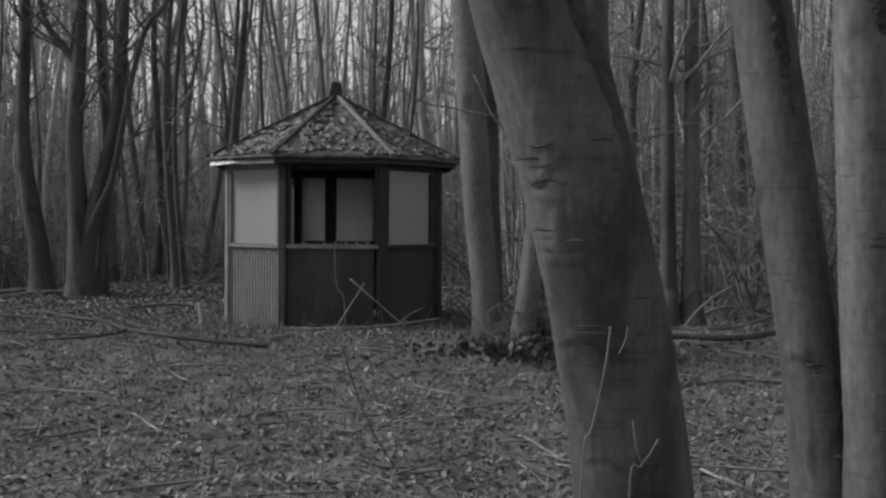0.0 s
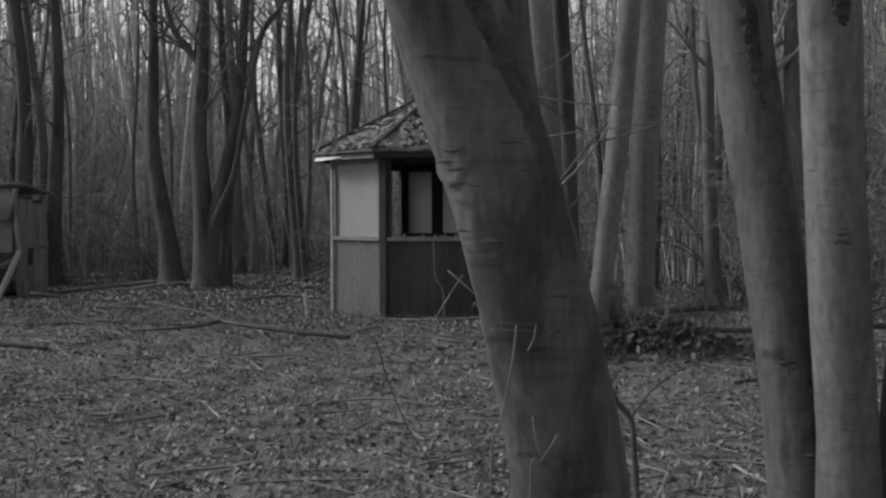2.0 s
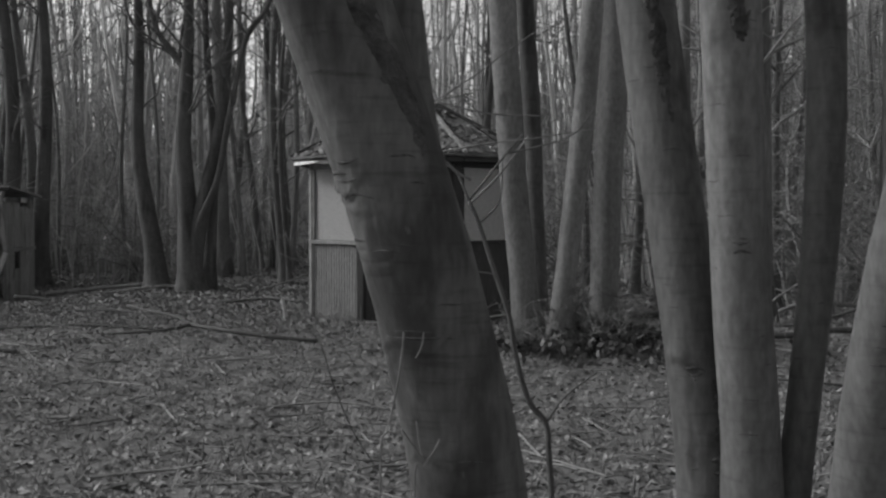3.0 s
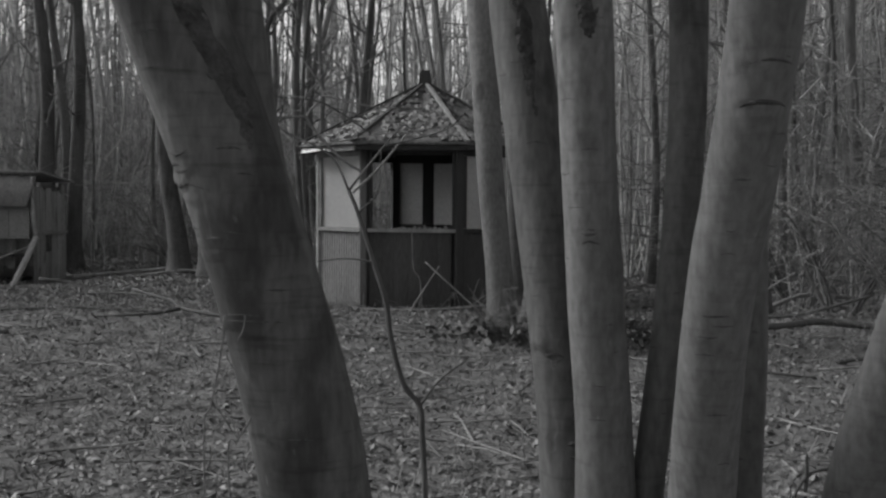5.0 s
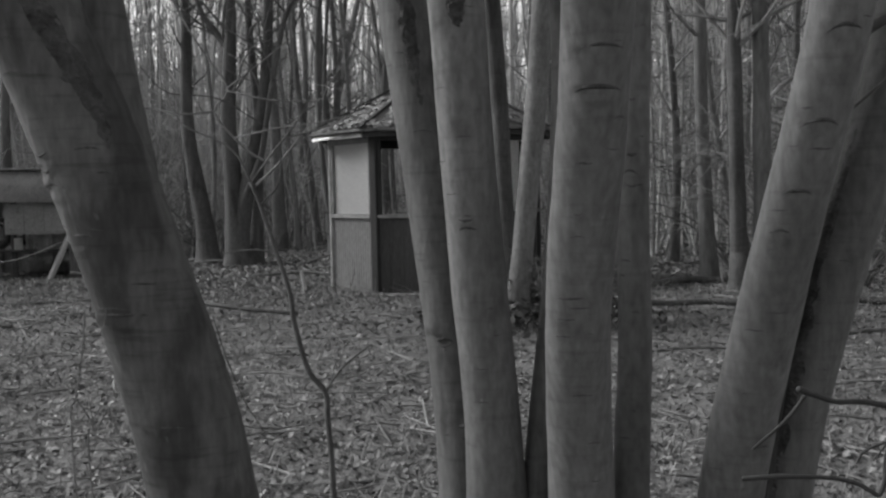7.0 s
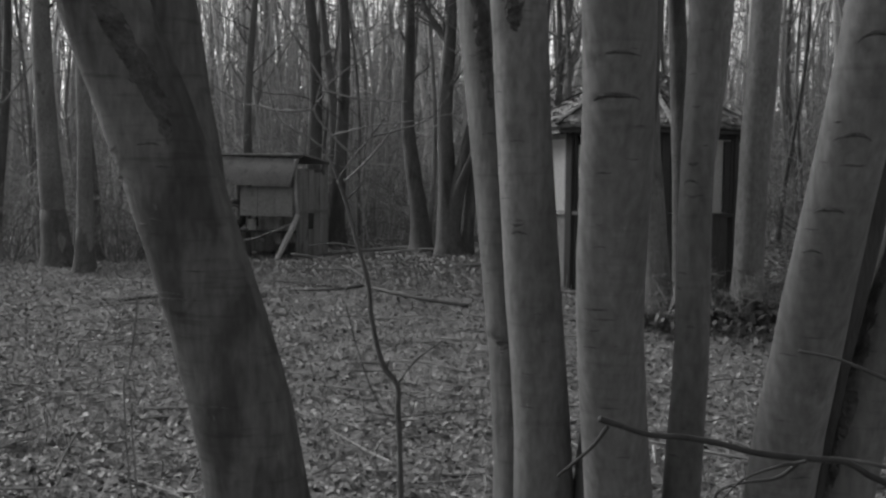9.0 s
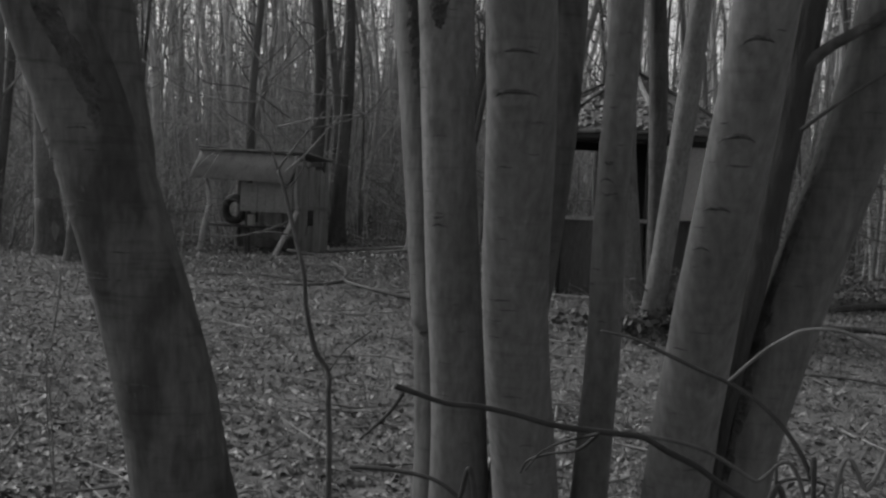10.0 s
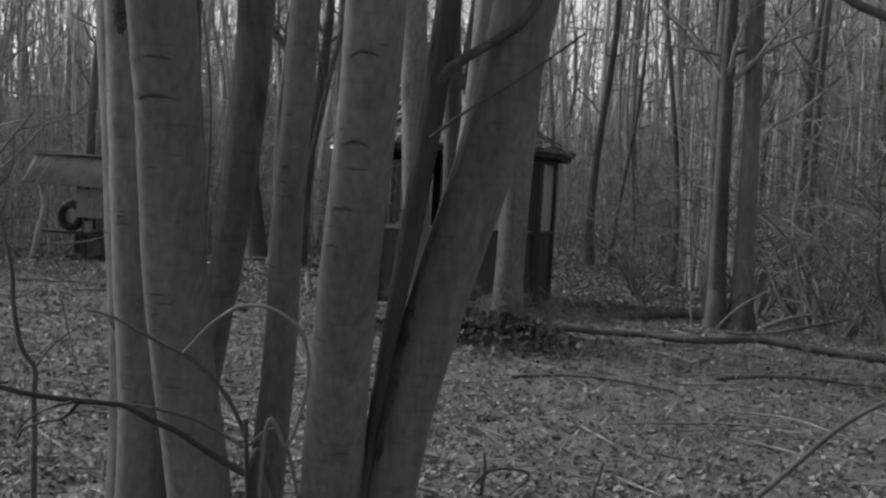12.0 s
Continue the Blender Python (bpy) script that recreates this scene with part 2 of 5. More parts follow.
def make_litter():
    """Curled dead leaves, denser close by."""
    V, F = [], []
    for _ in range(120000):
        y = 2.0 + 17 * rng.random() ** 1.5
        x = -1.0 + (rng.random() * 2 - 1) * (3.2 + y * 0.62) - y * 0.22
        if math.hypot(x + 1.93, y - 14.34) < 1.45:
            continue
        z = ground_z(x, y) + 0.035 * noise.noise(Vector((x * 6, y * 6, 1.0))) + 0.018 * noise.noise(Vector((x * 15, y * 15, 2.0))) + 0.003 + 0.01 * rng.random()
        s = 0.012 + 0.015 * rng.random()
        a, ti, tj = rng.random() * 6.28, rng.normal() * 0.45, rng.normal() * 0.35
        ca, sa = math.cos(a), math.sin(a)
        ux, uy, uz = ca * s, sa * s, ti * s
        vx, vy, vz = -sa * s * 0.62, ca * s * 0.62, tj * s * 0.6
        up = s * (0.1 + 0.25 * rng.random())
        n = len(V)
        V += [(x - ux, y - uy, z - uz), (x + vx, y + vy, z + vz + up), (x + ux, y + uy, z + uz), (x - vx, y - vy, z - vz + up)]
        F += [(n, n + 3, n + 2), (n, n + 2, n + 1)]
    for _ in range(16000):
        x, y = -3.5 + 10 * rng.random(), -4 + 7 * rng.random()
        z, s, a = ground_z(x, y) + 0.012, 0.014 + 0.018 * rng.random(), rng.random() * 6.28
        ca, sa, t1, t2 = math.cos(a) * s, math.sin(a) * s, rng.normal() * 0.006, 0.006 + 0.006 * rng.random()
        n = len(V)
        V += [(x - ca, y - sa, z - t1), (x - sa * 0.6, y + ca * 0.6, z + t2), (x + ca, y + sa, z + t1), (x + sa * 0.6, y - ca * 0.6, z + t2)]
        F += [(n, n + 3, n + 2), (n, n + 2, n + 1)]
    for _ in range(60000):
        y = 11 + 24 * rng.random()
        x = -4.0 + (rng.random() * 2 - 1) * (4 + y * 0.6) - y * 0.12
        if math.hypot(x + 1.93, y - 14.34) < 1.7:
            continue
        z, s, a = ground_z(x, y) + 0.01, (0.02 + 0.025 * rng.random()) * min(1.6, y / 13), rng.random() * 6.28
        ca, sa, t1, t2 = math.cos(a) * s, math.sin(a) * s, rng.normal() * 0.02, 0.02 + 0.02 * rng.random()
        n = len(V)
        V += [(x - ca, y - sa, z - t1), (x - sa * 0.6, y + ca * 0.6, z + t2), (x + ca, y + sa, z + t1), (x + sa * 0.6, y - ca * 0.6, z + t2)]
        F += [(n, n + 3, n + 2), (n, n + 2, n + 1)]
    ob = link("fallen_leaves", V, F, LEAF, smooth=False)
    tagged(ob, "scattered curled brown dead leaves on the ground", "leaves", kind="stuff")


make_litter()


def make_grass():
    V, F = [], []
    for _ in range(9000):
        y = 2.5 + 1.5 * rng.random() + 12 * rng.random() ** 1.3
        x = -1.0 + (rng.random() * 2 - 1) * (3.0 + y * 0.6) - y * 0.2
        if math.hypot(x + 1.93, y - 14.34) < 1.75:
            continue
        z = ground_z(x, y)
        for _k in range(rng.integers(1, 5)):
            a, h = rng.random() * 6.28, 0.03 + 0.11 * rng.random() ** 3
            dx, dy = math.cos(a) * (h + 0.06), math.sin(a) * (h + 0.06)
            w = 0.0015 + 0.0015 * rng.random()
            px, py = -math.sin(a) * w, math.cos(a) * w
            n = len(V)
            V += [(x - px, y - py, z), (x + px, y + py, z), (x + dx * 0.4 + px, y + dy * 0.4 + py, z + h), (x + dx * 0.4 - px, y + dy * 0.4 - py, z + h), (x + dx, y + dy, z + h * 0.75)]
            F += [(n, n + 1, n + 2, n + 3), (n + 3, n + 2, n + 4)]
    ob = link("dry_grass", V, F, GRASS, smooth=False)
    tagged(ob, "thin withered grass blades among dead leaves", "grass", kind="stuff")
    V, F = [], []
    for _ in range(1800):
        y = 3 + 13 * rng.random() ** 1.2
        x = -1.0 + (rng.random() * 2 - 1) * (3.0 + y * 0.6) - y * 0.22
        if math.hypot(x + 1.93, y - 14.34) < 1.75:
            continue
        a, ln = rng.random() * 6.28, 0.15 + 0.6 * rng.random() ** 2
        z = ground_z(x, y) + 0.03
        p = [Vector((x + math.cos(a) * ln * u, y + math.sin(a) * ln * u, z + 0.05 * rng.random() * u)) for u in (-0.5, -0.1, 0.2, 0.5)]
        r = 0.003 + 0.006 * rng.random() ** 2
        tube(V, F, p, [r, r, r * 0.8, r * 0.5], 4, cap=False)
    ob = link("fallen_twigs", V, F, TWIG)
    tagged(ob, "small dry twigs lying on the leaf litter", "twigs", kind="stuff")


make_grass()


def leaf_heap():
    V, F = [], []
    rg = random.Random(12)
    for _ in range(1500):
        x, y = 0.5 + rg.gauss(0, 0.42), 8.2 + rg.gauss(0, 0.22)
        z = ground_z(x, y) + rg.random() * 0.14
        q = Vector((x, y, z))
        a = Vector((rg.gauss(0, 1), rg.gauss(0, 1), rg.gauss(0, 0.8))).normalized() * rg.uniform(0.02, 0.05)
        b = a.cross(Vector((rg.gauss(0, 1), rg.gauss(0, 1), rg.gauss(0, 1)))).normalized() * 0.025
        n = len(V)
        V += [q - a, q + b, q + a, q - b]
        F += [(n, n + 3, n + 2), (n, n + 2, n + 1)]
    ob = link("leaf_heap", V, F, DAMP_LEAF, smooth=False)
    tagged(ob, "loose heap of withered leaves at the coppice foot", "leaves", kind="stuff")


leaf_heap()


# ---- summerhouse ----
GC, GA = Vector((-1.931, 14.343, 0)), radians(5.5)
FRONT, SIDE = 1.2, 1.05
HALF = FRONT / 2 + SIDE * math.sqrt(0.5)
GR = math.hypot(FRONT / 2, HALF)
PLAN = [(-FRONT / 2, -HALF), (FRONT / 2, -HALF), (HALF, -FRONT / 2), (HALF, FRONT / 2), (FRONT / 2, HALF), (-FRONT / 2, HALF), (-HALF, FRONT / 2), (-HALF, -FRONT / 2)]


def corner(k, r=GR, z=0.0):
    x, y = PLAN[k][0] * r / GR, PLAN[k][1] * r / GR
    return GC + Vector((x * math.cos(GA) - y * math.sin(GA), x * math.sin(GA) + y * math.cos(GA), z))


def make_summerhouse():
    root = thing("summerhouse", GC, "abandoned octagonal wooden summerhouse with boarded windows and mossy roof", "summerhouse")
    Z = Vector((0, 0, 1))
    V, F = [], []
    for z, r in ((-0.05, GR - 0.02), (0.06, GR - 0.02)):
        V += [corner(k, r, z) for k in range(8)]
    F = [tuple(range(8, 16)), tuple(reversed(range(8)))] + [(k, (k + 1) % 8, 8 + (k + 1) % 8, 8 + k) for k in range(8)]
    link("floor_deck", V, F, DARKWOOD, root, smooth=False)
    for k in range(8):
        c = corner(k)
        out = (c - GC).normalized()
        side = Z.cross(out)
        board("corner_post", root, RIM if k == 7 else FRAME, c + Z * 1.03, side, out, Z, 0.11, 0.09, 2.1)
    for k in range(8):
        a, b = corner(k), corner((k + 1) % 8)
        d = (b - a).normalized()
        out = Vector((d.y, -d.x, 0))
        mid, wide = (a + b) / 2, (b - a).length
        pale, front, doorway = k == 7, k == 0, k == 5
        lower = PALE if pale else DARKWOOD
        if not doorway:
            # lower wall: one grooved sheet
            V, F = [], []
            ribs = 17 if pale else 6
            w, prof = (wide - 0.10) / ribs, []
            for i in range(ribs):
                x = -wide / 2 + 0.05 + w * i
                g = 0.014 if pale else 0.005
                prof += [(x, 0.0), (x + w * 0.06, g), (x + w * 0.70, g), (x + w * 0.76, 0.0)]
            for z in (0.04, 1.03):
                V += [mid + d * x + out * (h + 0.004) + Z * z for x, h in prof]
                V += [mid + d * x - out * 0.02 + Z * z for x, h in reversed(prof)]
            m = len(prof) * 2
            F = [(i, (i + 1) % m, m + (i + 1) % m, m + i) for i in range(m)] + [tuple(range(m, 2 * m)), tuple(reversed(range(m)))]
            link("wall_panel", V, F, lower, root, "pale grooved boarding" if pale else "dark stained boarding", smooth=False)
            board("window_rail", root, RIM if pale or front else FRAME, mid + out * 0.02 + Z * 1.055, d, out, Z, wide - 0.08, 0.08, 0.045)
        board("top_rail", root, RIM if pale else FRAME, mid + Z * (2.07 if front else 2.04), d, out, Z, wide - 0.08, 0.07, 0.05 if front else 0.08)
        if front:
            for x, w in ((-wide / 2 + 0.07, 0.04), (wide / 2 - 0.07, 0.04)):
                board("window_jamb", root, FRAME, mid + d * x + Z * 1.56, d, out, Z, w, 0.06, 0.97)
            V, F = [], []
            for i in range(14):
                x = -0.46 + 0.92 * (i + 0.5) / 14
                h = 0.012 + 0.05 * rng.random() ** 2
                n = len(V)
                V += [mid + d * (x - 0.03) + Z * 1.075, mid + d * (x + 0.03) + Z * 1.075, mid + d * (x + 0.012 * rng.normal()) + Z * (1.08 + h)]
                V += [q + out * 0.006 for q in V[n:n + 3]]
                F += [(n, n + 1, n + 2), (n + 5, n + 4, n + 3), (n, n + 3, n + 4, n + 1), (n + 1, n + 4, n + 5, n + 2), (n + 2, n + 5, n + 3, n)]
            link("broken_glass_edge", V, F, RIM, root, "jagged remains along the window sill", smooth=False)
        elif doorway:
            board("door_jamb", root, FRAME, mid + d * (wide / 2 - 0.08) + Z * 1.03, d, out, Z, 0.05, 0.07, 1.98)
            board("door_jamb", root, FRAME, mid - d * (wide / 2 - 0.07) + Z * 1.03, d, out, Z, 0.02, 0.07, 1.98)
        else:
            board("window_board", root, WHITE, mid + Z * 1.54, d, out, Z, wide - 0.10, 0.012, 0.92, "weathered whitish sheet closing the window")
            jw = 0.03 if pale else 0.04
            for x in (-wide / 2 + 0.05 + jw / 2, wide / 2 - 0.05 - jw / 2):
                board("window_jamb", root, RIM if pale else FRAME, mid + out * 0.02 + d * x + Z * 1.54, d, out, Z, jw, 0.05, 0.91)
            if k == 1:
                board("window_jamb", root, FRAME, mid + out * 0.02 + d * (wide / 2 - 0.14) + Z * 1.54, d, out, Z, 0.09, 0.045, 0.90)
            if k == 4:
                board("mullion", root, FRAME, mid + d * 0.10 - out * 0.03 + Z * 1.54, d, out, Z, 0.17, 0.05, 0.92)
        # eave board and soffit
        ea, eb = corner(k, GR + 0.26, 2.10), corner((k + 1) % 8, GR + 0.26, 2.10)
        em = (ea + eb) / 2
        el = (eb - ea).length - 0.03
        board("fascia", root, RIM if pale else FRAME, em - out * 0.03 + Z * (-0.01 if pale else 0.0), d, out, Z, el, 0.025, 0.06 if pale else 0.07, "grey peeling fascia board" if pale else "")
        if pale:
            V, F = [], []
            for i in range(13):
                x = -el / 2 + 0.005 + el * 0.48 * i / 12
                lo, hi = -0.04 + 0.012 * noise.noise(Vector((i * 0.9, 0, 1))) + 0.028 * (i / 12) ** 2, 0.018 - 0.03 * (i / 12) ** 2
                for zz in (lo, hi):
                    V.append(em + d * x + out * (-0.014 + (0.03 if zz < 0 else 0.006)) + Z * zz)
            V += [q - out * 0.006 for q in V[:26]]
            F = [(2 * i, 2 * i + 2, 2 * i + 3, 2 * i + 1) for i in range(12)] + [(26 + 2 * i + 1, 26 + 2 * i + 3, 26 + 2 * i + 2, 26 + 2 * i) for i in range(12)]
            link("fascia_paint", V, F, FASCIA, root, "last strip of white paint", smooth=False)
    # roof: eight slightly sagging felted panels with overlapping strips
    top = GC + Z * 3.05
    for k in range(8):
        V, F = [], []
        a, b = corner(k, GR + 0.30, 2.15), corner((k + 1) % 8, GR + 0.30, 2.15)
        rows, cols = 16, 14
        nrm = (b - a).cross(top - a).normalized()
        if nrm.z < 0:
            nrm = -nrm
        for i in range(rows + 1):
            u = i / rows * 0.985
            for j in range(cols + 1):
                q = (a * (1 - u) + top * u) * (1 - j / cols) + (b * (1 - u) + top * u) * (j / cols)
                sag = -0.035 * math.sin(math.pi * u) * math.sin(math.pi * j / cols)
                V.append(q + nrm * (sag + 0.012 * noise.noise(q * 9) + 0.008 * noise.noise(q * 23)))
        m = len(V)
        V += [q - nrm * 0.03 for q in V[:m]]
        c1 = cols + 1
        for i in range(rows):
            for j in range(cols):
                p = i * c1 + j
                F.append((p, p + 1, p + c1 + 1, p + c1))
                F.append((m + p, m + p + c1, m + p + c1 + 1, m + p + 1))
        for j in range(cols):
            F.append((j, m + j, m + j + 1, j + 1))
        link("roof_panel", V, F, ROOF, root)
        e, f = corner(k, GR + 0.32, 2.165), top + Z * 0.03
        ax = (f - e).normalized()
        tang = Z.cross(ax).normalized()
        board("hip_batten", root, HUTWOOD if k == 1 else FRAME, (e + f) / 2, tang, ax.cross(tang), ax, 0.055, 0.03, (f - e).length - 0.05)
        # rafters under the roof
        e2, f2 = corner(k, GR + 0.2, 2.08), top - Z * 0.1
        ax = (f2 - e2).normalized()
        tang = Z.cross(ax).normalized()
        board("rafter", root, FRAME, (e2 + f2) / 2, tang, ax.cross(tang), ax, 0.05, 0.06, (f2 - e2).length)
    V, F = [], []
    for z, r in ((2.98, 0.125), (3.0, 0.13), (3.2, 0.10), (3.21, 0.085), (3.235, 0.085)):
        V += [GC + Vector((r * math.cos(GA + math.pi / 4 + math.pi / 2 * k), r * math.sin(GA + math.pi / 4 + math.pi / 2 * k), z)) for k in range(4)]
    for i in range(4):
        for k in range(4):
            F.append((i * 4 + k, i * 4 + (k + 1) % 4, i * 4 + 4 + (k + 1) % 4, i * 4 + 4 + k))
    F.append((16, 17, 18, 19))
    link("roof_finial", V, F, FRAME, root, "small dark boxy cap on the roof peak", smooth=False)
    # dead leaves lying on the roof
    V, F = [], []
    for _ in range(4200):
        k = int(rng.integers(0, 8))
        u, t = 1 - math.sqrt(rng.random()), rng.random()
        a, b = corner(k, GR + 0.28, 2.17), corner((k + 1) % 8, GR + 0.28, 2.17)
        q = (a * (1 - u) + top * u) * (1 - t) + (b * (1 - u) + top * u) * t
        sag = -0.035 * math.sin(math.pi * u) * math.sin(math.pi * t)
        q = q + Z * (sag + 0.012 + 0.012 * rng.random())
        if noise.noise(q * 3.5) < -0.25:
            continue
        s, an = 0.03 + 0.035 * rng.random(), rng.random() * 6.28
        sl = (top - (a + b) / 2).normalized()
        w = (b - a).normalized()
        ux = (w * math.cos(an) + sl * math.sin(an)) * s + Z * rng.normal() * 0.012
        vx = (w * -math.sin(an) + sl * math.cos(an)) * s * 0.65 + Z * rng.normal() * 0.01
        n = len(V)
        V += [q - ux, q + vx + Z * 0.01, q + ux, q - vx + Z * 0.01]
        F += [(n, n + 3, n + 2), (n, n + 2, n + 1)]
    ob = link("roof_leaves", V, F, LEAF, smooth=False)
    tagged(ob, "dead leaves and moss lying on the summerhouse roof", "leaves", kind="stuff")


make_summerhouse()


def foot_debris():
    V, F = [], []
    rg = random.Random(44)
    for _ in range(420):
        a = rg.random() * 6.28
        r = GR + 0.02 + abs(rg.gauss(0, 0.22))
        x, y = GC.x + r * math.cos(a), GC.y + r * math.sin(a)
        z = ground_z(x, y)
        d = Vector((rg.gauss(0, 1), rg.gauss(0, 1), abs(rg.gauss(0.25, 0.5)))).normalized() * rg.uniform(0.08, 0.4)
        p = Vector((x, y, z))
        w = rg.uniform(0.002, 0.006)
        tube(V, F, [p, p + d * 0.5 + Vector((0, 0, 0.02)), p + d], [w, w * 0.8, w * 0.4], 3, cap=False)
    ob = link("dead_stalks", V, F, TWIG)
    tagged(ob, "dead stalks and twigs round the summerhouse foot", "stalks", kind="stuff")


foot_debris()


# ---- wooden feeding hut on legs ----
def make_hut():
    base = Vector((-12.5, 21.0, -0.48))
    root = thing("wooden_hut", base, "ramshackle grey wooden hut on crooked pole legs with sheet roof", "hut")
    u = Vector((-0.98, -0.19, 0)).normalized()
    g = Vector((-0.19, 0.98, 0)).normalized()
    Z = Vector((0, 0, 1))
    p0 = Vector((-11.80, 20.5, -0.11))

    def at(a, b, z):
        return p0 + u * a + g * b + Z * z

    L = 2.45
    # front flap of the roof, ribbed sheet
    V, F = [], []
    n = 40
    for i in range(n + 1):
        x = -0.06 + (L + 0.1) * i / n
        w = 0.012 * math.sin(i * 2.2)
        for b, z in ((0.02, 2.02), (-0.55, 1.37)):
            V.append(at(x, b, z + 0.07 * i / n + w))
    m = len(V)
    V += [q + g * 0.012 + Z * -0.014 for q in V[:m]]
    for i in range(n):
        F.append((2 * i, 2 * i + 1, 2 * i + 3, 2 * i + 2))
        F.append((m + 2 * i, m + 2 * i + 2, m + 2 * i + 3, m + 2 * i + 1))
        F.append((2 * i + 1, m + 2 * i + 1, m + 2 * i + 3, 2 * i + 3))
    F += [(0, m, m + 1, 1), (2 * n, 2 * n + 1, m + 2 * n + 1, m + 2 * n)]
    link("roof_flap", V, F, FLAP, root, "pale ribbed front roof sheet")
    slope = (at(0, 1.95, 1.88) - at(0, 0, 2.05)).normalized()
    board("roof_board", root, HUTWOOD, (at(L / 2 - 0.02, 0, 2.1) + at(L / 2 - 0.02, 1.95, 1.95)) / 2, u, slope, u.cross(slope), L + 0.3, 2.05, 0.035, "flat dark roof boards")
    tube_v, tube_f = [], []
    tube(tube_v, tube_f, smooth_path([at(-0.15, -0.02, 2.06), at(L / 2, -0.01, 2.09), at(L + 0.1, -0.02, 2.16)], 8), [0.03] * 8, 8, 0.1)
    link("ridge_pole", tube_v, tube_f, BARK_DARK, root)
    # front board hanging below the flap
    for i in range(6):
        w = 1.32 / 6
        board("front_board", root, TIN, at(0.0 + w * (i + 0.5), -0.22 + 0.006 * (i % 2), 1.02), u, g, Z, w * 0.985, 0.025, 0.66)
    # end wall of vertical planks
    for i in range(11):
        w = 1.85 / 11
        h = 2.1 + 0.02 * (i % 3) - 0.014 * i
        if i in (4, 5):
            board("end_plank", root, HUTWOOD, at(0.0, w * (i + 0.5), 1.30), g, u, Z, w * 0.97, 0.025, 0.95)
            board("end_plank", root, HUTWOOD, at(0.0, w * (i + 0.5), 0.02), g, u, Z, w * 0.97, 0.025, 0.7)
        else:
            board("end_plank", root, HUTWOOD, at(0.01 * (i % 2), w * (i + 0.5), h / 2 - 0.32), g, u, Z, w * 0.96, 0.025, h)
    for i in range(14):
        w = L / 14
        board("back_plank", root, HUTWOOD, at(w * (i + 0.5), 1.85, 0.75), u, g, Z, w * 0.96, 0.025, 2.1)
    board("cross_rail", root, HUTWOOD, at(-0.03, 0.95, 0.78), g, u, Z, 1.9, 0.04, 0.07)
    board("shelf_floor", root, DARKWOOD, at(L / 2, 0.85, 0.32), u, g, Z, L - 0.1, 1.7, 0.05)
    for i in range(5):
        board("inner_plank", root, HUTWOOD, at(0.2 + 0.21 * i, 0.35 + 0.1 * (i % 2), 0.45), u, g, Z, 0.17, 0.03, 0.75 + 0.06 * (i % 3))

    def pole(name, pts, r0, r1, mat, label=""):
        V, F = [], []
        k = 14
        tube(V, F, smooth_path(pts, k), [r0 + (r1 - r0) * i / (k - 1) for i in range(k)], 9, 0.12, 3.0)
        link(name, V, F, mat, root, label)

    pole("pole_leg", [at(0.0, -0.05, 2.0), at(-0.10, -0.30, 1.25), at(-0.22, -0.42, 0.72)], 0.04, 0.055, HUTWOOD)
    pole("pole_leg", [at(-0.22, -0.42, 0.74), at(-0.05, -0.65, 0.2), at(0.16, -0.95, -0.44)], 0.06, 0.065, CUTWOOD, "pale debarked crooked pole")
    pole("pole_leg", [at(L - 0.25, -0.3, 1.45), at(L - 0.42, -0.35, 0.9), at(L - 0.35, -0.4, 0.45), at(L - 0.2, -0.45, -0.44)], 0.05, 0.07, CUTWOOD, "pale debarked pole")
    pole("pole_leg", [at(0.05, 1.8, 1.9), at(0.02, 1.82, 0.8), at(0.05, 1.85, -0.44)], 0.06, 0.07, HUTWOOD)
    pole("pole_leg", [at(L - 0.05, 1.8, 1.9), at(L - 0.05, 1.8, -0.44)], 0.06, 0.07, HUTWOOD)
    pole("pole_leg", [at(1.3, 0.2, 1.6), at(1.32, 0.2, 0.5), at(1.3, 0.2, -0.44)], 0.06, 0.07, BARK_DARK)
    pole("brace", [at(-0.05, -0.1, 0.55), at(1.2, -0.25, 0.12), at(L + 0.4, -0.35, 0.05)], 0.025, 0.02, HUTWOOD)
    # old tyres stacked inside
    for i, (a, b, z) in enumerate(((1.75, 0.35, 0.32), (1.55, 0.5, 0.34))):
        V, F = [], []
        R, r = 0.27, 0.10
        for p in range(22):
            for q in range(10):
                th, ph = 2 * math.pi * p / 22, 2 * math.pi * q / 10
                rr = R + r * math.cos(ph)
                V.append(at(a + rr * math.cos(th) * 0.9, b + 1.1 * r * math.sin(ph) + 0.35 * i, z + 0.0 + rr * math.sin(th) + 0.38))
        for p in range(22):
            for q in range(10):
                F.append((p * 10 + q, ((p + 1) % 22) * 10 + q, ((p + 1) % 22) * 10 + (q + 1) % 10, p * 10 + (q + 1) % 10))
        ty = thing("old_tyre", at(a, b + 0.35 * i, 0.34), "old black rubber tyre standing on the hut shelf", "tyre", "tyres in the hut")
        link("tread", V, F, RUBBER, ty)
    bk = thing("white_block", at(1.2, 0.15, 0.345), "pale salt block on the hut shelf", "block")
    board("block_body", bk, WHITE, at(1.2, 0.15, 0.47), u, g, Z, 0.16, 0.12, 0.25)


make_hut()


# ---- trees ----
NODES = (0.3, 0.7, 0.95, 1.2, 1.45, 1.7, 1.95, 2.2)


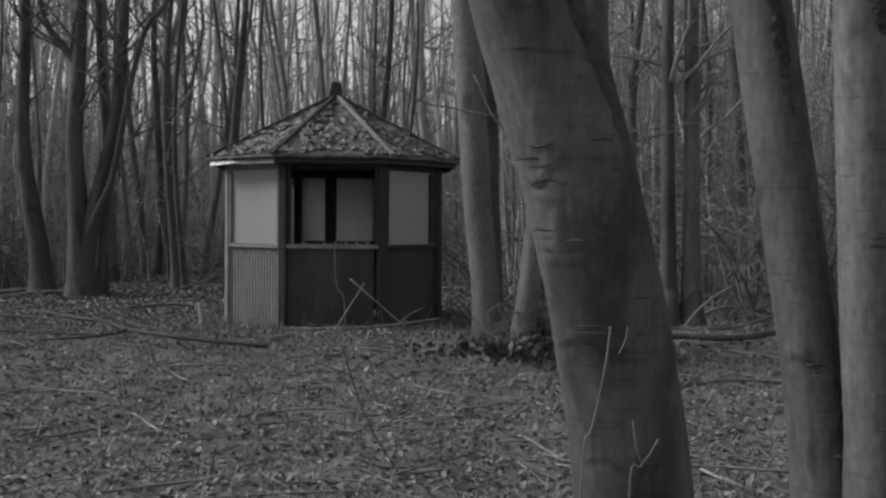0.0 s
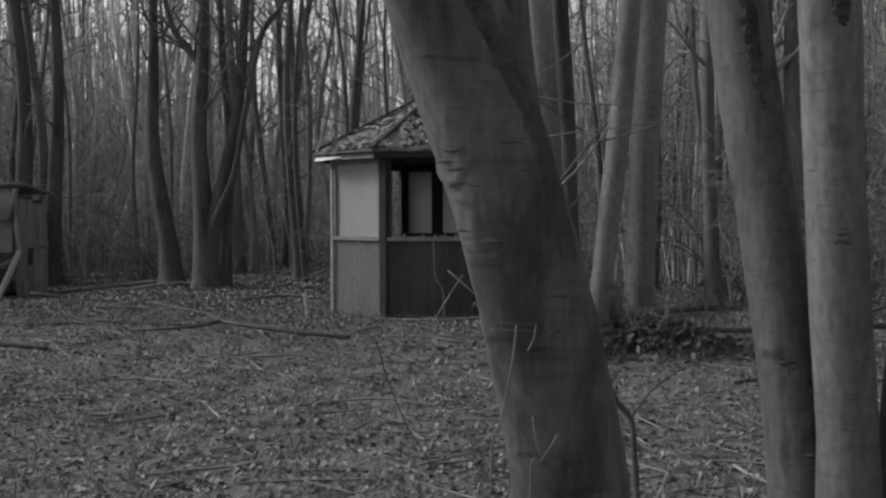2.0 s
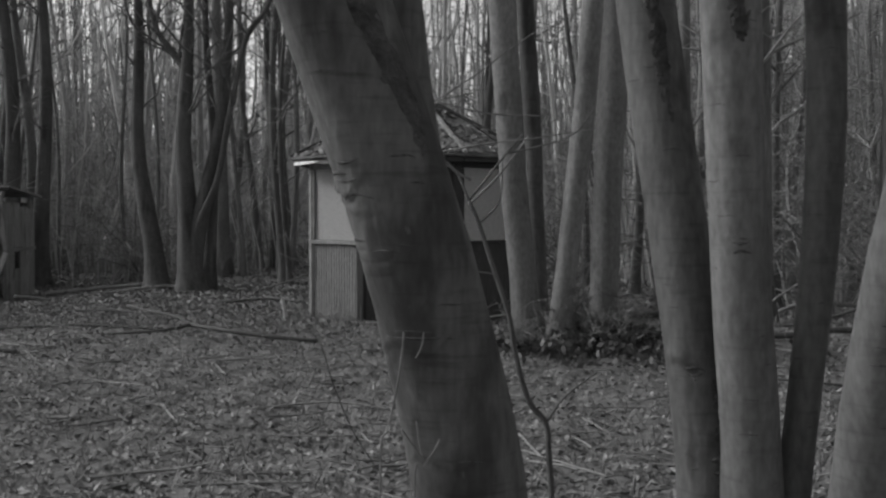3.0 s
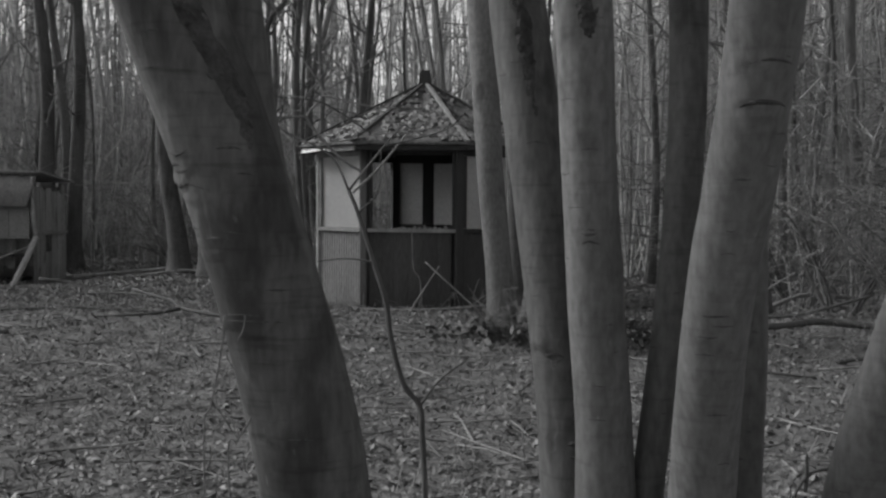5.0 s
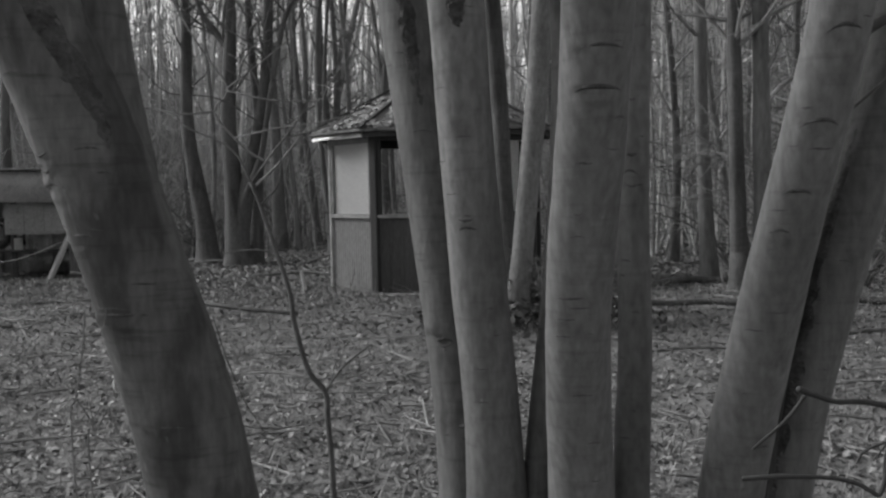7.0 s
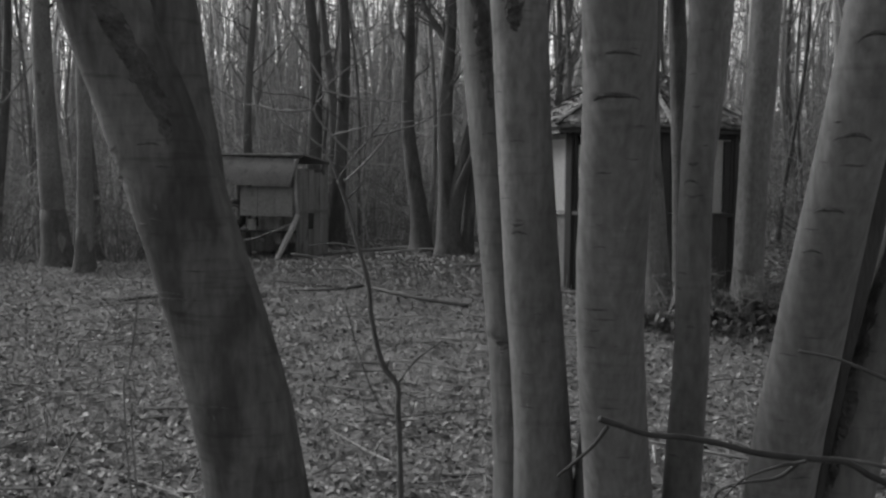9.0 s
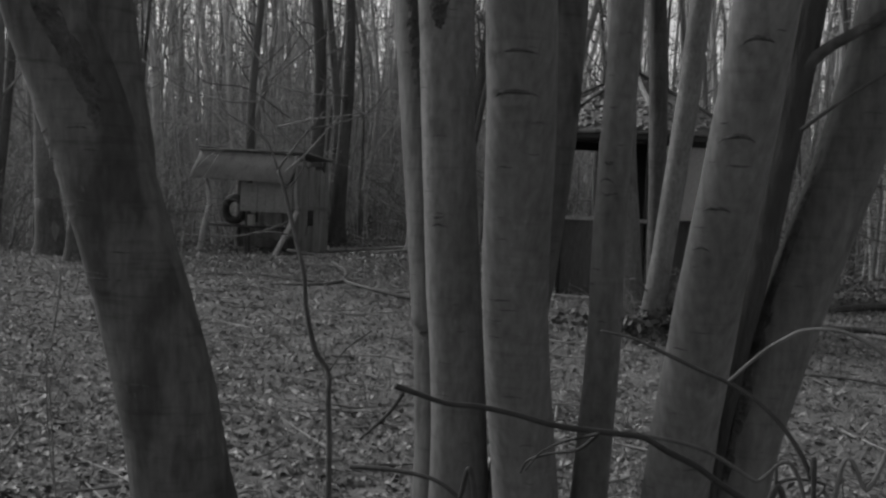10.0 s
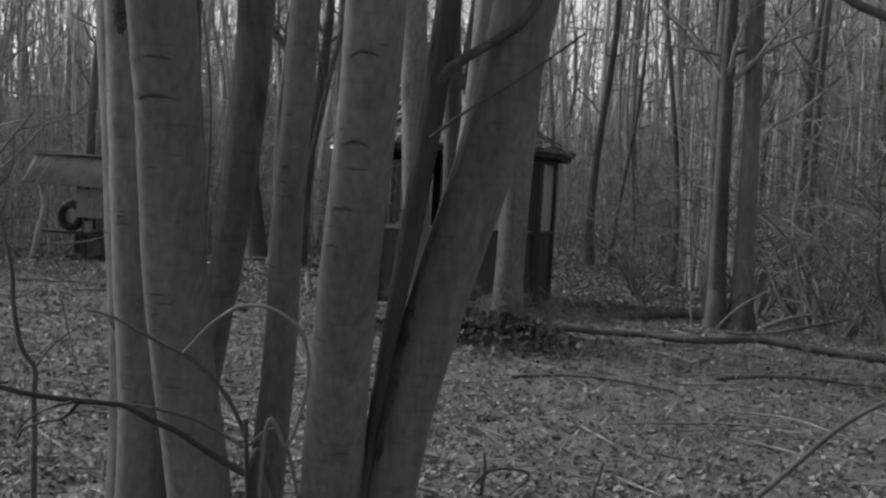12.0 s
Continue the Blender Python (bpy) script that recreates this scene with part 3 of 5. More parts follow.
def stem_path(xs, y0, ys, rs, zb, top, flare=0.4, step=0.012, heights=NODES):
    """Path and radii of a stem: x and radius at the given heights, carried on to the ground and to the tip."""
    hi = heights[-1]
    zs = list(np.arange(zb, hi + 0.3, step)) + [hi + 0.3 + (top - hi - 0.3) * (i / 30) for i in range(1, 31)]
    sl, sl0 = (xs[-1] - xs[-2]) / (heights[-1] - heights[-2]), (xs[1] - xs[0]) / (heights[1] - heights[0])
    h, xv, rv = np.array(heights), np.array(xs), np.array(rs)
    fine = np.interp(np.array(zs), h, xv)
    fine = np.convolve(np.pad(fine, 14, mode="edge"), np.ones(29) / 29, mode="valid") if step < 0.03 else fine
    pts, rad = [], []
    for z, x in zip(zs, fine):
        if z > hi:
            x = xs[-1] + sl * (z - hi) * (0.5 if z > hi + 1 else 1 - 0.5 * (z - hi))
        if z < heights[0]:
            x = xs[0] - sl0 * (heights[0] - z)
        y = y0 + ys * (min(z, 2.6) - 1.5) + ys * 0.3 * max(0.0, z - 2.6)
        r = float(np.interp(z, h, rv))
        if z > hi + 0.3:
            r *= max(0.12, 1 - 0.9 * (z - hi - 0.3) / (top - hi - 0.3))
        pts.append(Vector((float(x), y, float(z))))
        rad.append(r * (1 + flare * math.exp(-(z - zb) / 0.16)))
    return pts, rad


def crown(V, F, pts, rad, start, count, seed, spread=1.6):
    """Bare winter limbs and twigs along the upper stem."""
    rg = random.Random(seed)
    ks = [i for i, p in enumerate(pts) if p.z > start]
    if not ks:
        return
    for _ in range(count):
        i = rg.choice(ks)
        p, a = pts[i], rg.random() * 6.28
        ln = spread * (0.4 + 0.8 * rg.random())
        d = Vector((math.cos(a), math.sin(a), 0.5 + 0.9 * rg.random())).normalized()
        q = [p]
        for k in range(4):
            d = (d + Vector((rg.gauss(0, 0.2), rg.gauss(0, 0.2), rg.gauss(0.05, 0.15)))).normalized()
            q.append(q[-1] + d * ln / 4)
        r = min(rad[i] * 0.45, 0.03)
        tube(V, F, q, [r, r * 0.75, r * 0.55, r * 0.35, r * 0.15], 5, cap=False)
        for k in (1, 2, 3, 4):
            for _b in range(2):
                e = Vector((rg.gauss(0, 1), rg.gauss(0, 1), rg.gauss(0.5, 0.6))).normalized()
                l2 = ln * (0.2 + 0.3 * rg.random())
                tube(V, F, [q[k], q[k] + e * l2 * 0.5, q[k] + e * l2 + Vector((0, 0, 0.1 * l2))], [r * 0.3, r * 0.22, r * 0.08], 3, cap=False)


SC = -1.57  # angle of the face that looks to the path


def rings(seed, n, lo=0.6, hi=2.2, extra=()):
    rg = random.Random(seed)
    return [(lo + (hi - lo) * (i + rg.random() * 0.8) / n, rg.uniform(2.0, 5.6), rg.uniform(0.25, 0.6), rg.uniform(0.008, 0.014), rg.uniform(0.002, 0.0045)) for i in range(n)] + list(extra)


from mathutils.bvhtree import BVHTree

SCAR = material("dark_bark_crease", 0.035, 0.075, 30.0, 0.9, 0.5, (1, 1, 1), 120.0)
CREASE = material("rough_black_bark_seam", 0.03, 0.09, 14.0, 0.95, 1.0, (1, 1, 1), 70.0, dist=0.02)


def scars(parent, pts, rad, marks, skin):
    """Crescent creases of old branch scars: (height, angle, half width, thickness, droop)."""
    for h, an, w, th, droop in marks:
        arc = []
        n = 13
        for i in range(n):
            u = -1 + 2 * i / (n - 1)
            z = h - droop * u * u + 0.0008 * math.sin(5 * u + h * 40)
            k = min(range(len(pts)), key=lambda j: abs(pts[j].z - z))
            a = an + w * u
            c = Vector((pts[k].x, pts[k].y, z))
            out = Vector((math.cos(a), math.sin(a), 0))
            hit = skin.ray_cast(c + out * rad[k] * 1.8, -out)[0] or c + out * rad[k]
            arc.append(hit - out * th * 0.25)
        V, F = [], []
        tube(V, F, arc, [th * max(0.12, 1 - (abs(-1 + 2 * i / (n - 1))) ** 1.6) for i in range(n)], 6, 0.25, h * 9)
        link("bark_scar", V, F, SCAR, parent)


def rough_bark(parent, skin, path, wide, label, seed, proud=0.004, mat=CREASE):
    """A ragged strip of rough dark bark grown along path on the near side of a stem."""
    V, F = [], []
    line = smooth_path(path, 60)
    m = 17
    for i, p in enumerate(line):
        taper = math.sin(math.pi * (0.02 + 0.96 * i / 59)) ** 0.6
        for j in range(m):
            u = -1 + 2 * j / (m - 1)
            o = Vector((p.x + u * wide * (0.25 + 0.75 * taper) * (1 + 0.5 * noise.noise(Vector((seed, u, p.z * 16)))), p.y - 0.6, p.z))
            hit, nor = skin.ray_cast(o, Vector((0, 1, 0)), 0.8)[:2]
            if hit is None:
                V.append(None)
                continue
            q = noise.noise(Vector((hit.x * 45 + seed, hit.y * 45, hit.z * 22))) + 0.6 * noise.noise(Vector((hit.x * 120, hit.y * 120 + seed, hit.z * 70)))
            V.append(hit + nor * (proud * (1.5 * taper - 1.5 * u * u + 0.9 * q - 0.5)))
    for i in range(59):
        for j in range(m - 1):
            f = (i * m + j, i * m + j + 1, (i + 1) * m + j + 1, (i + 1) * m + j)
            if all(V[k] is not None for k in f) and max(V[k].y for k in f) - min(V[k].y for k in f) < 0.09:
                F.append(f)
    V = [v or path[0] for v in V]
    used = sorted({k for f in F for k in f})
    back = {k: i for i, k in enumerate(used)}
    V, F = [V[k] for k in used], [tuple(back[k] for k in f) for f in F]
    link("rough_bark", V, F, mat, parent, label)


def scar_marks(seed, n, extra=()):
    rg = random.Random(seed * 7)
    out = []
    for i in range(n):
        h = 0.5 + 1.75 * (i + rg.random()) / n
        out.append((h, -1.57 + rg.uniform(-1.1, 0.9), rg.uniform(0.10, 0.5), rg.uniform(0.0012, 0.0028), rg.choice((0.0, 0.003, 0.006, -0.003))))
    return out + list(extra)


SUCKERS = [
    ([(0.150, 2.344, 1.121), (0.144, 2.345, 1.058), (0.128, 2.346, 0.962), (0.108, 2.348, 0.879), (0.092, 2.349, 0.830), (0.089, 2.376, 0.538), (0.120, 2.443, 0.100)], 0.0026),
    ([(0.250, 2.274, 0.877), (0.232, 2.275, 0.844), (0.212, 2.276, 0.815), (0.188, 2.277, 0.749), (0.212, 2.323, 0.100)], 0.0026),
    ([(0.212, 2.276, 0.824), (0.201, 2.275, 0.862), (0.193, 2.275, 0.918)], 0.0018),
    ([(0.202, 2.276, 0.836), (0.181, 2.276, 0.866), (0.158, 2.276, 0.898)], 0.0018),
    ([(0.194, 2.374, 1.119), (0.189, 2.374, 1.085), (0.174, 2.375, 1.055)], 0.0018),
]


def big_leaning_beech():
    zb = ground_z(0.45, 2.6) - 0.08
    root = thing("beech_tree", (0.45, 2.6, zb), "thick leaning beech trunk with scarred smooth grey bark", "tree")
    pts, rad = stem_path((0.286, 0.264, 0.221, 0.167, 0.101, 0.024, -0.051, -0.130), 2.545, -0.192, (0.163, 0.156, 0.150, 0.145, 0.145, 0.145, 0.145, 0.145), zb, 9.0, 0.4)
    V, F = [], []
    ext = ((1.092, 4.3, 1.1, 0.010, 0.006), (1.508, 3.5, 0.6, 0.013, 0.011), (1.457, 3.8, 0.6, 0.012, 0.004), (1.543, 3.9, 0.4, 0.012, 0.004), (1.349, 3.5, 0.4, 0.010, 0.005), (1.315, 4.6, 0.5, 0.009, 0.005), (1.189, 5.0, 0.5, 0.01, 0.004), (0.779, 4.4, 0.7, 0.012, 0.005))
    tube(V, F, pts, rad, 56, 0.05, 1.0, dents=rings(1, 9, extra=ext))
    skin_v, skin_f = list(V), list(F)
    tr = link("trunk", V, F, BARK_B, root, "smooth grey bark with folds and ring scars")
    skin = BVHTree.FromPolygons(V, F)
    scars(tr, pts, rad, [(1.092, -1.75, 0.94, 0.0037, 0.004), (1.514, -2.55, 0.44, 0.0062, 0.012), (1.491, -2.35, 0.44, 0.0043, -0.010), (1.457, -2.20, 0.50, 0.0037, 0.020), (1.537, -2.20, 0.38, 0.0043, -0.015), (1.343, -2.60, 0.38, 0.0043, 0.010), (1.315, -1.90, 0.38, 0.0031, 0.000), (1.332, -1.55, 0.25, 0.0025, 0.008), (1.178, -1.00, 0.31, 0.0025, 0.000), (1.554, -1.10, 0.31, 0.0037, 0.010), (1.486, -0.90, 0.25, 0.0031, 0.000), (0.767, -1.40, 0.50, 0.0031, 0.010), (0.881, -1.20, 0.25, 0.0025, 0.000), (1.759, -2.00, 0.19, 0.0025, 0.000), (1.850, -1.70, 0.15, 0.0025, 0.000), (1.109, -1.95, 0.70, 0.0022, 0.004)], skin)
    V, F = [], []
    lp = smooth_path([(0.202, 2.613, 1.070), (0.156, 2.623, 1.293), (0.110, 2.623, 1.494), (0.079, 2.600, 1.717), (0.051, 2.566, 1.996), (0.028, 2.531, 2.275), (-0.024, 2.495, 3.169), (-0.058, 2.598, 5.404), (-0.074, 2.699, 8.199)], 120)
    tube(V, F, lp, [0.075 + 0.028 * min(i / 30, 1) if i < 75 else max(0.02, 0.103 * (1 - (i - 75) / 60)) for i in range(120)], 36, 0.06, 4.0)
    link("side_limb", V, F, BARK_DARK, root, "darker second limb rising from the fork")
    nv = len(skin_v)
    whole = BVHTree.FromPolygons(skin_v + V, skin_f + [tuple(k + nv for k in f) for f in F])
    rough_bark(root, whole, [(-0.073, 2.401, 2.185), (-0.011, 2.401, 2.029), (0.057, 2.401, 1.884), (0.114, 2.401, 1.756), (0.156, 2.401, 1.650), (0.182, 2.401, 1.550)], 0.036, "rough black seam below the fork", 7.0, 0.006)
    V, F = [], []
    crown(V, F, pts, rad, 4.5, 16, 3)
    crown(V, F, lp, [0.05] * 120, 4.0, 12, 4)
    link("crown", V, F, BARK_MID, root)
    # thin dead suckers standing before the trunk
    for p, r in SUCKERS:
        V, F = [], []
        n = len(p) * 5
        tube(V, F, smooth_path(p, n), [r] * n, 6)
        link("sucker", V, F, BARK_MID, root)


big_leaning_beech()

COPPICE = [
    ((0.973, 0.949, 0.921, 0.886, 0.850, 0.814, 0.780, 0.744), 3.354, 0.051, (0.094, 0.095, 0.095, 0.096, 0.096, 0.096, 0.095, 0.093), BARK_GREY, 11),
    ((1.088, 1.080, 1.059, 1.042, 1.026, 1.012, 1.005, 0.983), 3.146, -0.044, (0.100, 0.090, 0.089, 0.090, 0.089, 0.089, 0.089, 0.089), BARK, 12),
    ((1.201, 1.236, 1.268, 1.294, 1.314, 1.324, 1.326, 1.317), 3.336, 0.071, (0.051, 0.051, 0.051, 0.055, 0.058, 0.061, 0.063, 0.064), BARK_GREY, 13),
    ((1.371, 1.382, 1.389, 1.407, 1.446, 1.479, 1.498, 1.517), 2.733, -0.327, (0.099, 0.096, 0.095, 0.095, 0.095, 0.094, 0.093, 0.093), BARK, 14),
    ((1.507, 1.521, 1.533, 1.525, 1.526, 1.534, 1.539, 1.539), 3.307, 0.034, (0.058, 0.056, 0.054, 0.053, 0.052, 0.052, 0.052, 0.052), BARK, 15),
]
COPPICE_RIGHT = [
    ((1.799, 1.852, 1.901, 1.951, 2.008, 2.064, 2.107, 2.149), 2.801, -0.330, (0.097, 0.094, 0.089, 0.086, 0.083, 0.081, 0.079, 0.077), BARK, 21),
    ((1.953, 2.012, 2.070, 2.140, 2.218, 2.284, 2.336, 2.380), 3.194, -0.018, (0.083, 0.085, 0.088, 0.090, 0.091, 0.093, 0.095, 0.096), BARK_GREY, 22),
    ((1.904, 1.943, 1.985, 2.029, 2.070, 2.106, 2.138, 2.166), 3.099, -0.051, (0.021, 0.023, 0.026, 0.032, 0.035, 0.036, 0.037, 0.037), BARK_BLACK, 23),
]


SPECIAL = {
    11: ((0.926, -1.75, 0.50, 0.0062, 0.018), (0.899, -1.75, 0.44, 0.0050, -0.018), (0.889, -1.75, 0.19, 0.0050, 0.000), (0.640, -1.20, 0.38, 0.0099, 0.000), (0.597, -1.10, 0.38, 0.0087, 0.000), (0.554, -1.15, 0.31, 0.0074, 0.000)),
    12: ((1.319, -1.65, 0.38, 0.0050, -0.010), (1.298, -1.60, 0.44, 0.0050, 0.012), (1.335, -1.55, 0.19, 0.0031, 0.000), (1.986, -1.30, 0.44, 0.0124, -0.030), (1.944, -1.35, 0.25, 0.0112, 0.000)),
    14: ((1.675, -1.35, 0.78, 0.0075, 0.018), (1.775, -1.30, 0.70, 0.0056, 0.012), (1.110, -1.70, 0.55, 0.0037, -0.005), (1.050, -1.80, 0.39, 0.0037, 0.000), (1.000, -1.85, 0.39, 0.0029, 0.000), (1.480, -1.60, 0.31, 0.0037, 0.000)),
    15: ((1.515, -1.60, 0.38, 0.0074, 0.000), (1.465, -1.70, 0.62, 0.0037, 0.020), (1.414, -1.50, 0.56, 0.0031, -0.015)),
    21: ((1.576, -1.50, 0.62, 0.0065, 0.020), (1.802, -1.40, 0.55, 0.0065, 0.018), (1.293, -1.90, 0.39, 0.0046, 0.012), (1.398, -1.70, 0.55, 0.0056, 0.016), (1.503, -1.30, 0.47, 0.0037, 0.000)),
}


def coppice(stems, place, label):
    zb = ground_z(*place) - 0.08
    root = thing("beech_coppice", (*place, zb), label, "tree")
    for xs, y0, ys, rs, mat, seed in stems:
        pts, rad = stem_path(xs, y0, ys, rs, zb, 10.0 + seed % 3, 0.3)
        ext = ()
        if seed == 14:
            ext = ((1.670, 4.7, 0.6, 0.013, 0.008), (1.770, 4.7, 0.55, 0.011, 0.007), (1.110, 4.4, 0.5, 0.008, 0.005), (1.050, 4.3, 0.4, 0.008, 0.005), (1.000, 4.3, 0.3, 0.008, 0.004))
        if seed == 12:
            ext = ((1.314, 4.5, 0.35, 0.014, 0.009), (1.282, 4.6, 0.35, 0.012, 0.006))
        if seed == 21:
            ext = ((1.566, 4.4, 0.5, 0.010, 0.006), (1.797, 4.5, 0.5, 0.010, 0.006), (1.282, 4.2, 0.4, 0.009, 0.005))
        if seed == 11:
            ext = ((0.921, 4.2, 0.45, 0.03, 0.010),)
        V, F = [], []
        tube(V, F, pts, rad, 40, 0.16 if seed == 23 else 0.045, seed * 3.1, dents=rings(seed, 11, extra=ext))
        st = link("stem", V, F, mat, root, "damp dark stem" if mat in (BARK_DARK, BARK_BLACK) else "smooth pale grey stem")
        skin = BVHTree.FromPolygons(V, F)
        if seed == 11:
            rough_bark(st, skin, [(0.735, 3.346, 2.381), (0.776, 3.346, 2.095), (0.810, 3.347, 1.886), (0.838, 3.347, 1.698)], 0.035, "rough dark bark along the stem", 2.0)
            rough_bark(st, skin, [(0.959, 3.349, 0.906), (0.993, 3.350, 0.796), (1.005, 3.350, 0.641), (1.011, 3.351, 0.454)], 0.026, "black rotten patch", 3.0)
        if seed == 12:
            rough_bark(st, skin, [(0.996, 3.080, 2.140), (1.007, 3.080, 2.056), (1.017, 3.080, 1.962), (1.022, 3.081, 1.899)], 0.032, "black rotten hollow", 5.0, 0.005)
        if seed == 22:
            for zs, side, wide in (((0.3, 0.6, 0.9, 1.15), -0.55, 0.034), ((0.75, 1.0, 1.3, 1.6), -0.75, 0.022)):
                ks = [min(range(len(pts)), key=lambda j: abs(pts[j].z - z)) for z in zs]
                rough_bark(st, skin, [(pts[k].x + side * rad[k], pts[k].y, pts[k].z) for k in ks], wide, "rough rotten bark", 4.0 + wide)
        if seed != 23:
            scars(st, pts, rad, scar_marks(seed, 13, SPECIAL.get(seed, ())), skin)
        V, F = [], []
        crown(V, F, pts, rad, 4.0, 12, seed)
        link("crown", V, F, BARK_MID, root)
    return root


coppice(COPPICE, (1.25, 3.1), "beech coppice clump of five smooth grey stems from one stool")
rc = coppice(COPPICE_RIGHT, (2.1, 3.05), "leaning beech coppice of three stems, one thin and dark")


rod("side_branch", rc, [(2.117, 3.075, 1.752), (2.141, 3.064, 1.793), (2.190, 3.058, 1.835), (2.299, 3.078, 1.905), (2.406, 3.107, 2.015), (2.572, 3.210, 2.458)], 0.019, 0.012, BARK_DARK)
rod("dead_twig", rc, [(2.138, 3.002, 1.609), (2.187, 3.012, 1.651), (2.266, 3.041, 1.716), (2.384, 3.091, 1.802), (2.541, 3.140, 1.930)], 0.006, 0.003, TWIG_DARK)
rod("dead_twig", rc, [(3.001, 2.365, 1.930), (3.204, 2.427, 1.898), (3.275, 2.459, 1.870), (3.357, 2.480, 1.843), (3.611, 2.524, 1.792)], 0.008, 0.012, BARK_DARK)

# young sapling and bramble arches in front
sap = thing("sapling", (0.60, 3.03, ground_z(0.6, 3.03) - 0.02), "thin bare forked sapling with pale twigs", "sapling")
rod("stem", sap, [(0.470, 3.365, -0.080), (0.459, 3.364, 0.416), (0.448, 3.363, 0.608), (0.437, 3.374, 0.709), (0.380, 3.363, 0.788), (0.335, 3.362, 0.946), (0.313, 3.373, 1.071), (0.268, 3.373, 1.206), (0.212, 3.373, 1.375), (0.178, 3.373, 1.454)], 0.012, 0.007, BARK_DARK, n=40)
rod("branch", sap, [(0.437, 3.374, 0.709), (0.504, 3.385, 0.800), (0.606, 3.396, 0.879)], 0.005, 0.002, BARK_MID)
rod("branch", sap, [(0.178, 3.373, 1.454), (0.223, 3.373, 1.510), (0.302, 3.395, 1.612), (0.359, 3.405, 1.680)], 0.005, 0.003, BARK_MID)
rod("branch", sap, [(0.178, 3.373, 1.454), (0.133, 3.361, 1.556), (0.054, 3.361, 1.612), (-0.081, 3.362, 1.680), (-0.160, 3.384, 1.838)], 0.005, 0.002, BARK_MID)
rod("branch", sap, [(0.268, 3.373, 1.206), (0.178, 3.351, 1.217), (0.076, 3.340, 1.206)], 0.004, 0.002, BARK_MID)
rod("branch", sap, [(0.302, 3.395, 1.612), (0.404, 3.417, 1.635), (0.528, 3.439, 1.680), (0.596, 3.461, 1.770)], 0.004, 0.002, BARK_MID)
rod("branch", sap, [(0.212, 3.373, 1.375), (0.280, 3.384, 1.454), (0.291, 3.383, 1.589)], 0.004, 0.002, BARK_MID)

rod("branch", sap, [(0.279, 3.293, 1.646), (0.121, 3.248, 1.747), (-0.037, 3.192, 1.770), (-0.127, 3.170, 1.860)], 0.003, 0.0015, BARK_MID)
for pts, r0, r1 in (
        ([(0.155, 3.6, 1.53), (0.106, 3.57, 1.561), (0.043, 3.54, 1.626), (-0.022, 3.51, 1.724), (0.053, 3.48, 1.80), (-0.012, 3.45, 1.917), (-0.09, 3.42, 2.058), (-0.2, 3.4, 2.3)], 0.005, 0.003),
        ([(0.053, 3.46, 1.795), (0.236, 3.45, 1.752), (0.409, 3.48, 1.744)], 0.004, 0.002),
        ([(-0.022, 3.51, 1.724), (-0.12, 3.46, 1.716), (-0.241, 3.46, 1.739), (-0.348, 3.45, 1.764), (-0.567, 3.42, 1.889)], 0.004, 0.002),
        ([(0.178, 3.42, 1.447), (0.258, 3.45, 1.526), (0.325, 3.48, 1.615), (0.367, 3.51, 1.676)], 0.005, 0.003),
        ([(0.053, 3.46, 1.80), (0.204, 3.45, 1.892), (0.297, 3.48, 1.968), (0.39, 3.51, 2.034)], 0.0035, 0.0015),
        ([(0.043, 3.54, 1.626), (0.253, 3.48, 1.655), (0.399, 3.48, 1.669), (0.6, 3.5, 1.70)], 0.0035, 0.0015)):
    rod("branch", sap, pts, r0, r1, TWIG)
bz = ground_z(2.45, 1.55) - 0.02
br = thing("bramble", (2.45, 1.55, bz), "arching bare bramble shoots in front of the coppice", "bramble")
rod("shoot", br, [(1.880, 1.336, 1.144), (1.903, 1.361, 1.132), (1.933, 1.393, 1.117), (1.970, 1.431, 1.110), (2.009, 1.469, 1.098), (2.049, 1.507, 1.082), (2.091, 1.546, 1.072), (2.133, 1.584, 1.065), (2.162, 1.609, 1.059), (2.192, 1.635, 1.037), (2.231, 1.666, 1.013), (2.262, 1.692, 0.985), (2.319, 1.736, 0.940), (2.360, 1.768, 0.908), (2.51, 1.85, 0.05)], 0.0042, 0.0070, BRAMBLE, n=150, rough=0.4)
rod("shoot", br, [(2.138, 1.630, 1.057), (2.187, 1.671, 1.046), (2.242, 1.716, 1.024), (2.299, 1.760, 0.981), (2.375, 1.817, 0.930), (2.48, 1.90, 0.05)], 0.0032, 0.0038, BARK_MID, n=70, rough=0.3)
rod("spur", br, [(2.108, 1.562, 1.068), (2.075, 1.562, 1.037), (2.029, 1.562, 1.023), (1.994, 1.562, 1.007), (1.982, 1.562, 0.986)], 0.0038, 0.002, BRAMBLE, n=60, rough=0.45)
rod("spur", br, [(2.117, 1.532, 1.073), (2.069, 1.532, 1.056), (2.029, 1.532, 1.033), (2.002, 1.532, 1.000)], 0.003, 0.0016, BRAMBLE, n=50, rough=0.45)
rod("spur", br, [(1.889, 1.345, 1.133), (1.865, 1.345, 1.100), (1.820, 1.345, 1.057)], 0.003, 0.0016, BRAMBLE, n=40, rough=0.4)
rod("shoot", br, [(2.094, 1.583, 1.218), (2.144, 1.583, 1.212), (2.194, 1.583, 1.195), (2.242, 1.583, 1.178), (2.298, 1.583, 1.159), (2.345, 1.583, 1.130), (2.383, 1.583, 1.091), (2.408, 1.583, 1.045), (2.416, 1.583, 0.986), (2.44, 1.66, 0.05)], 0.0026, 0.0045, BRAMBLE, n=110, rough=0.35)
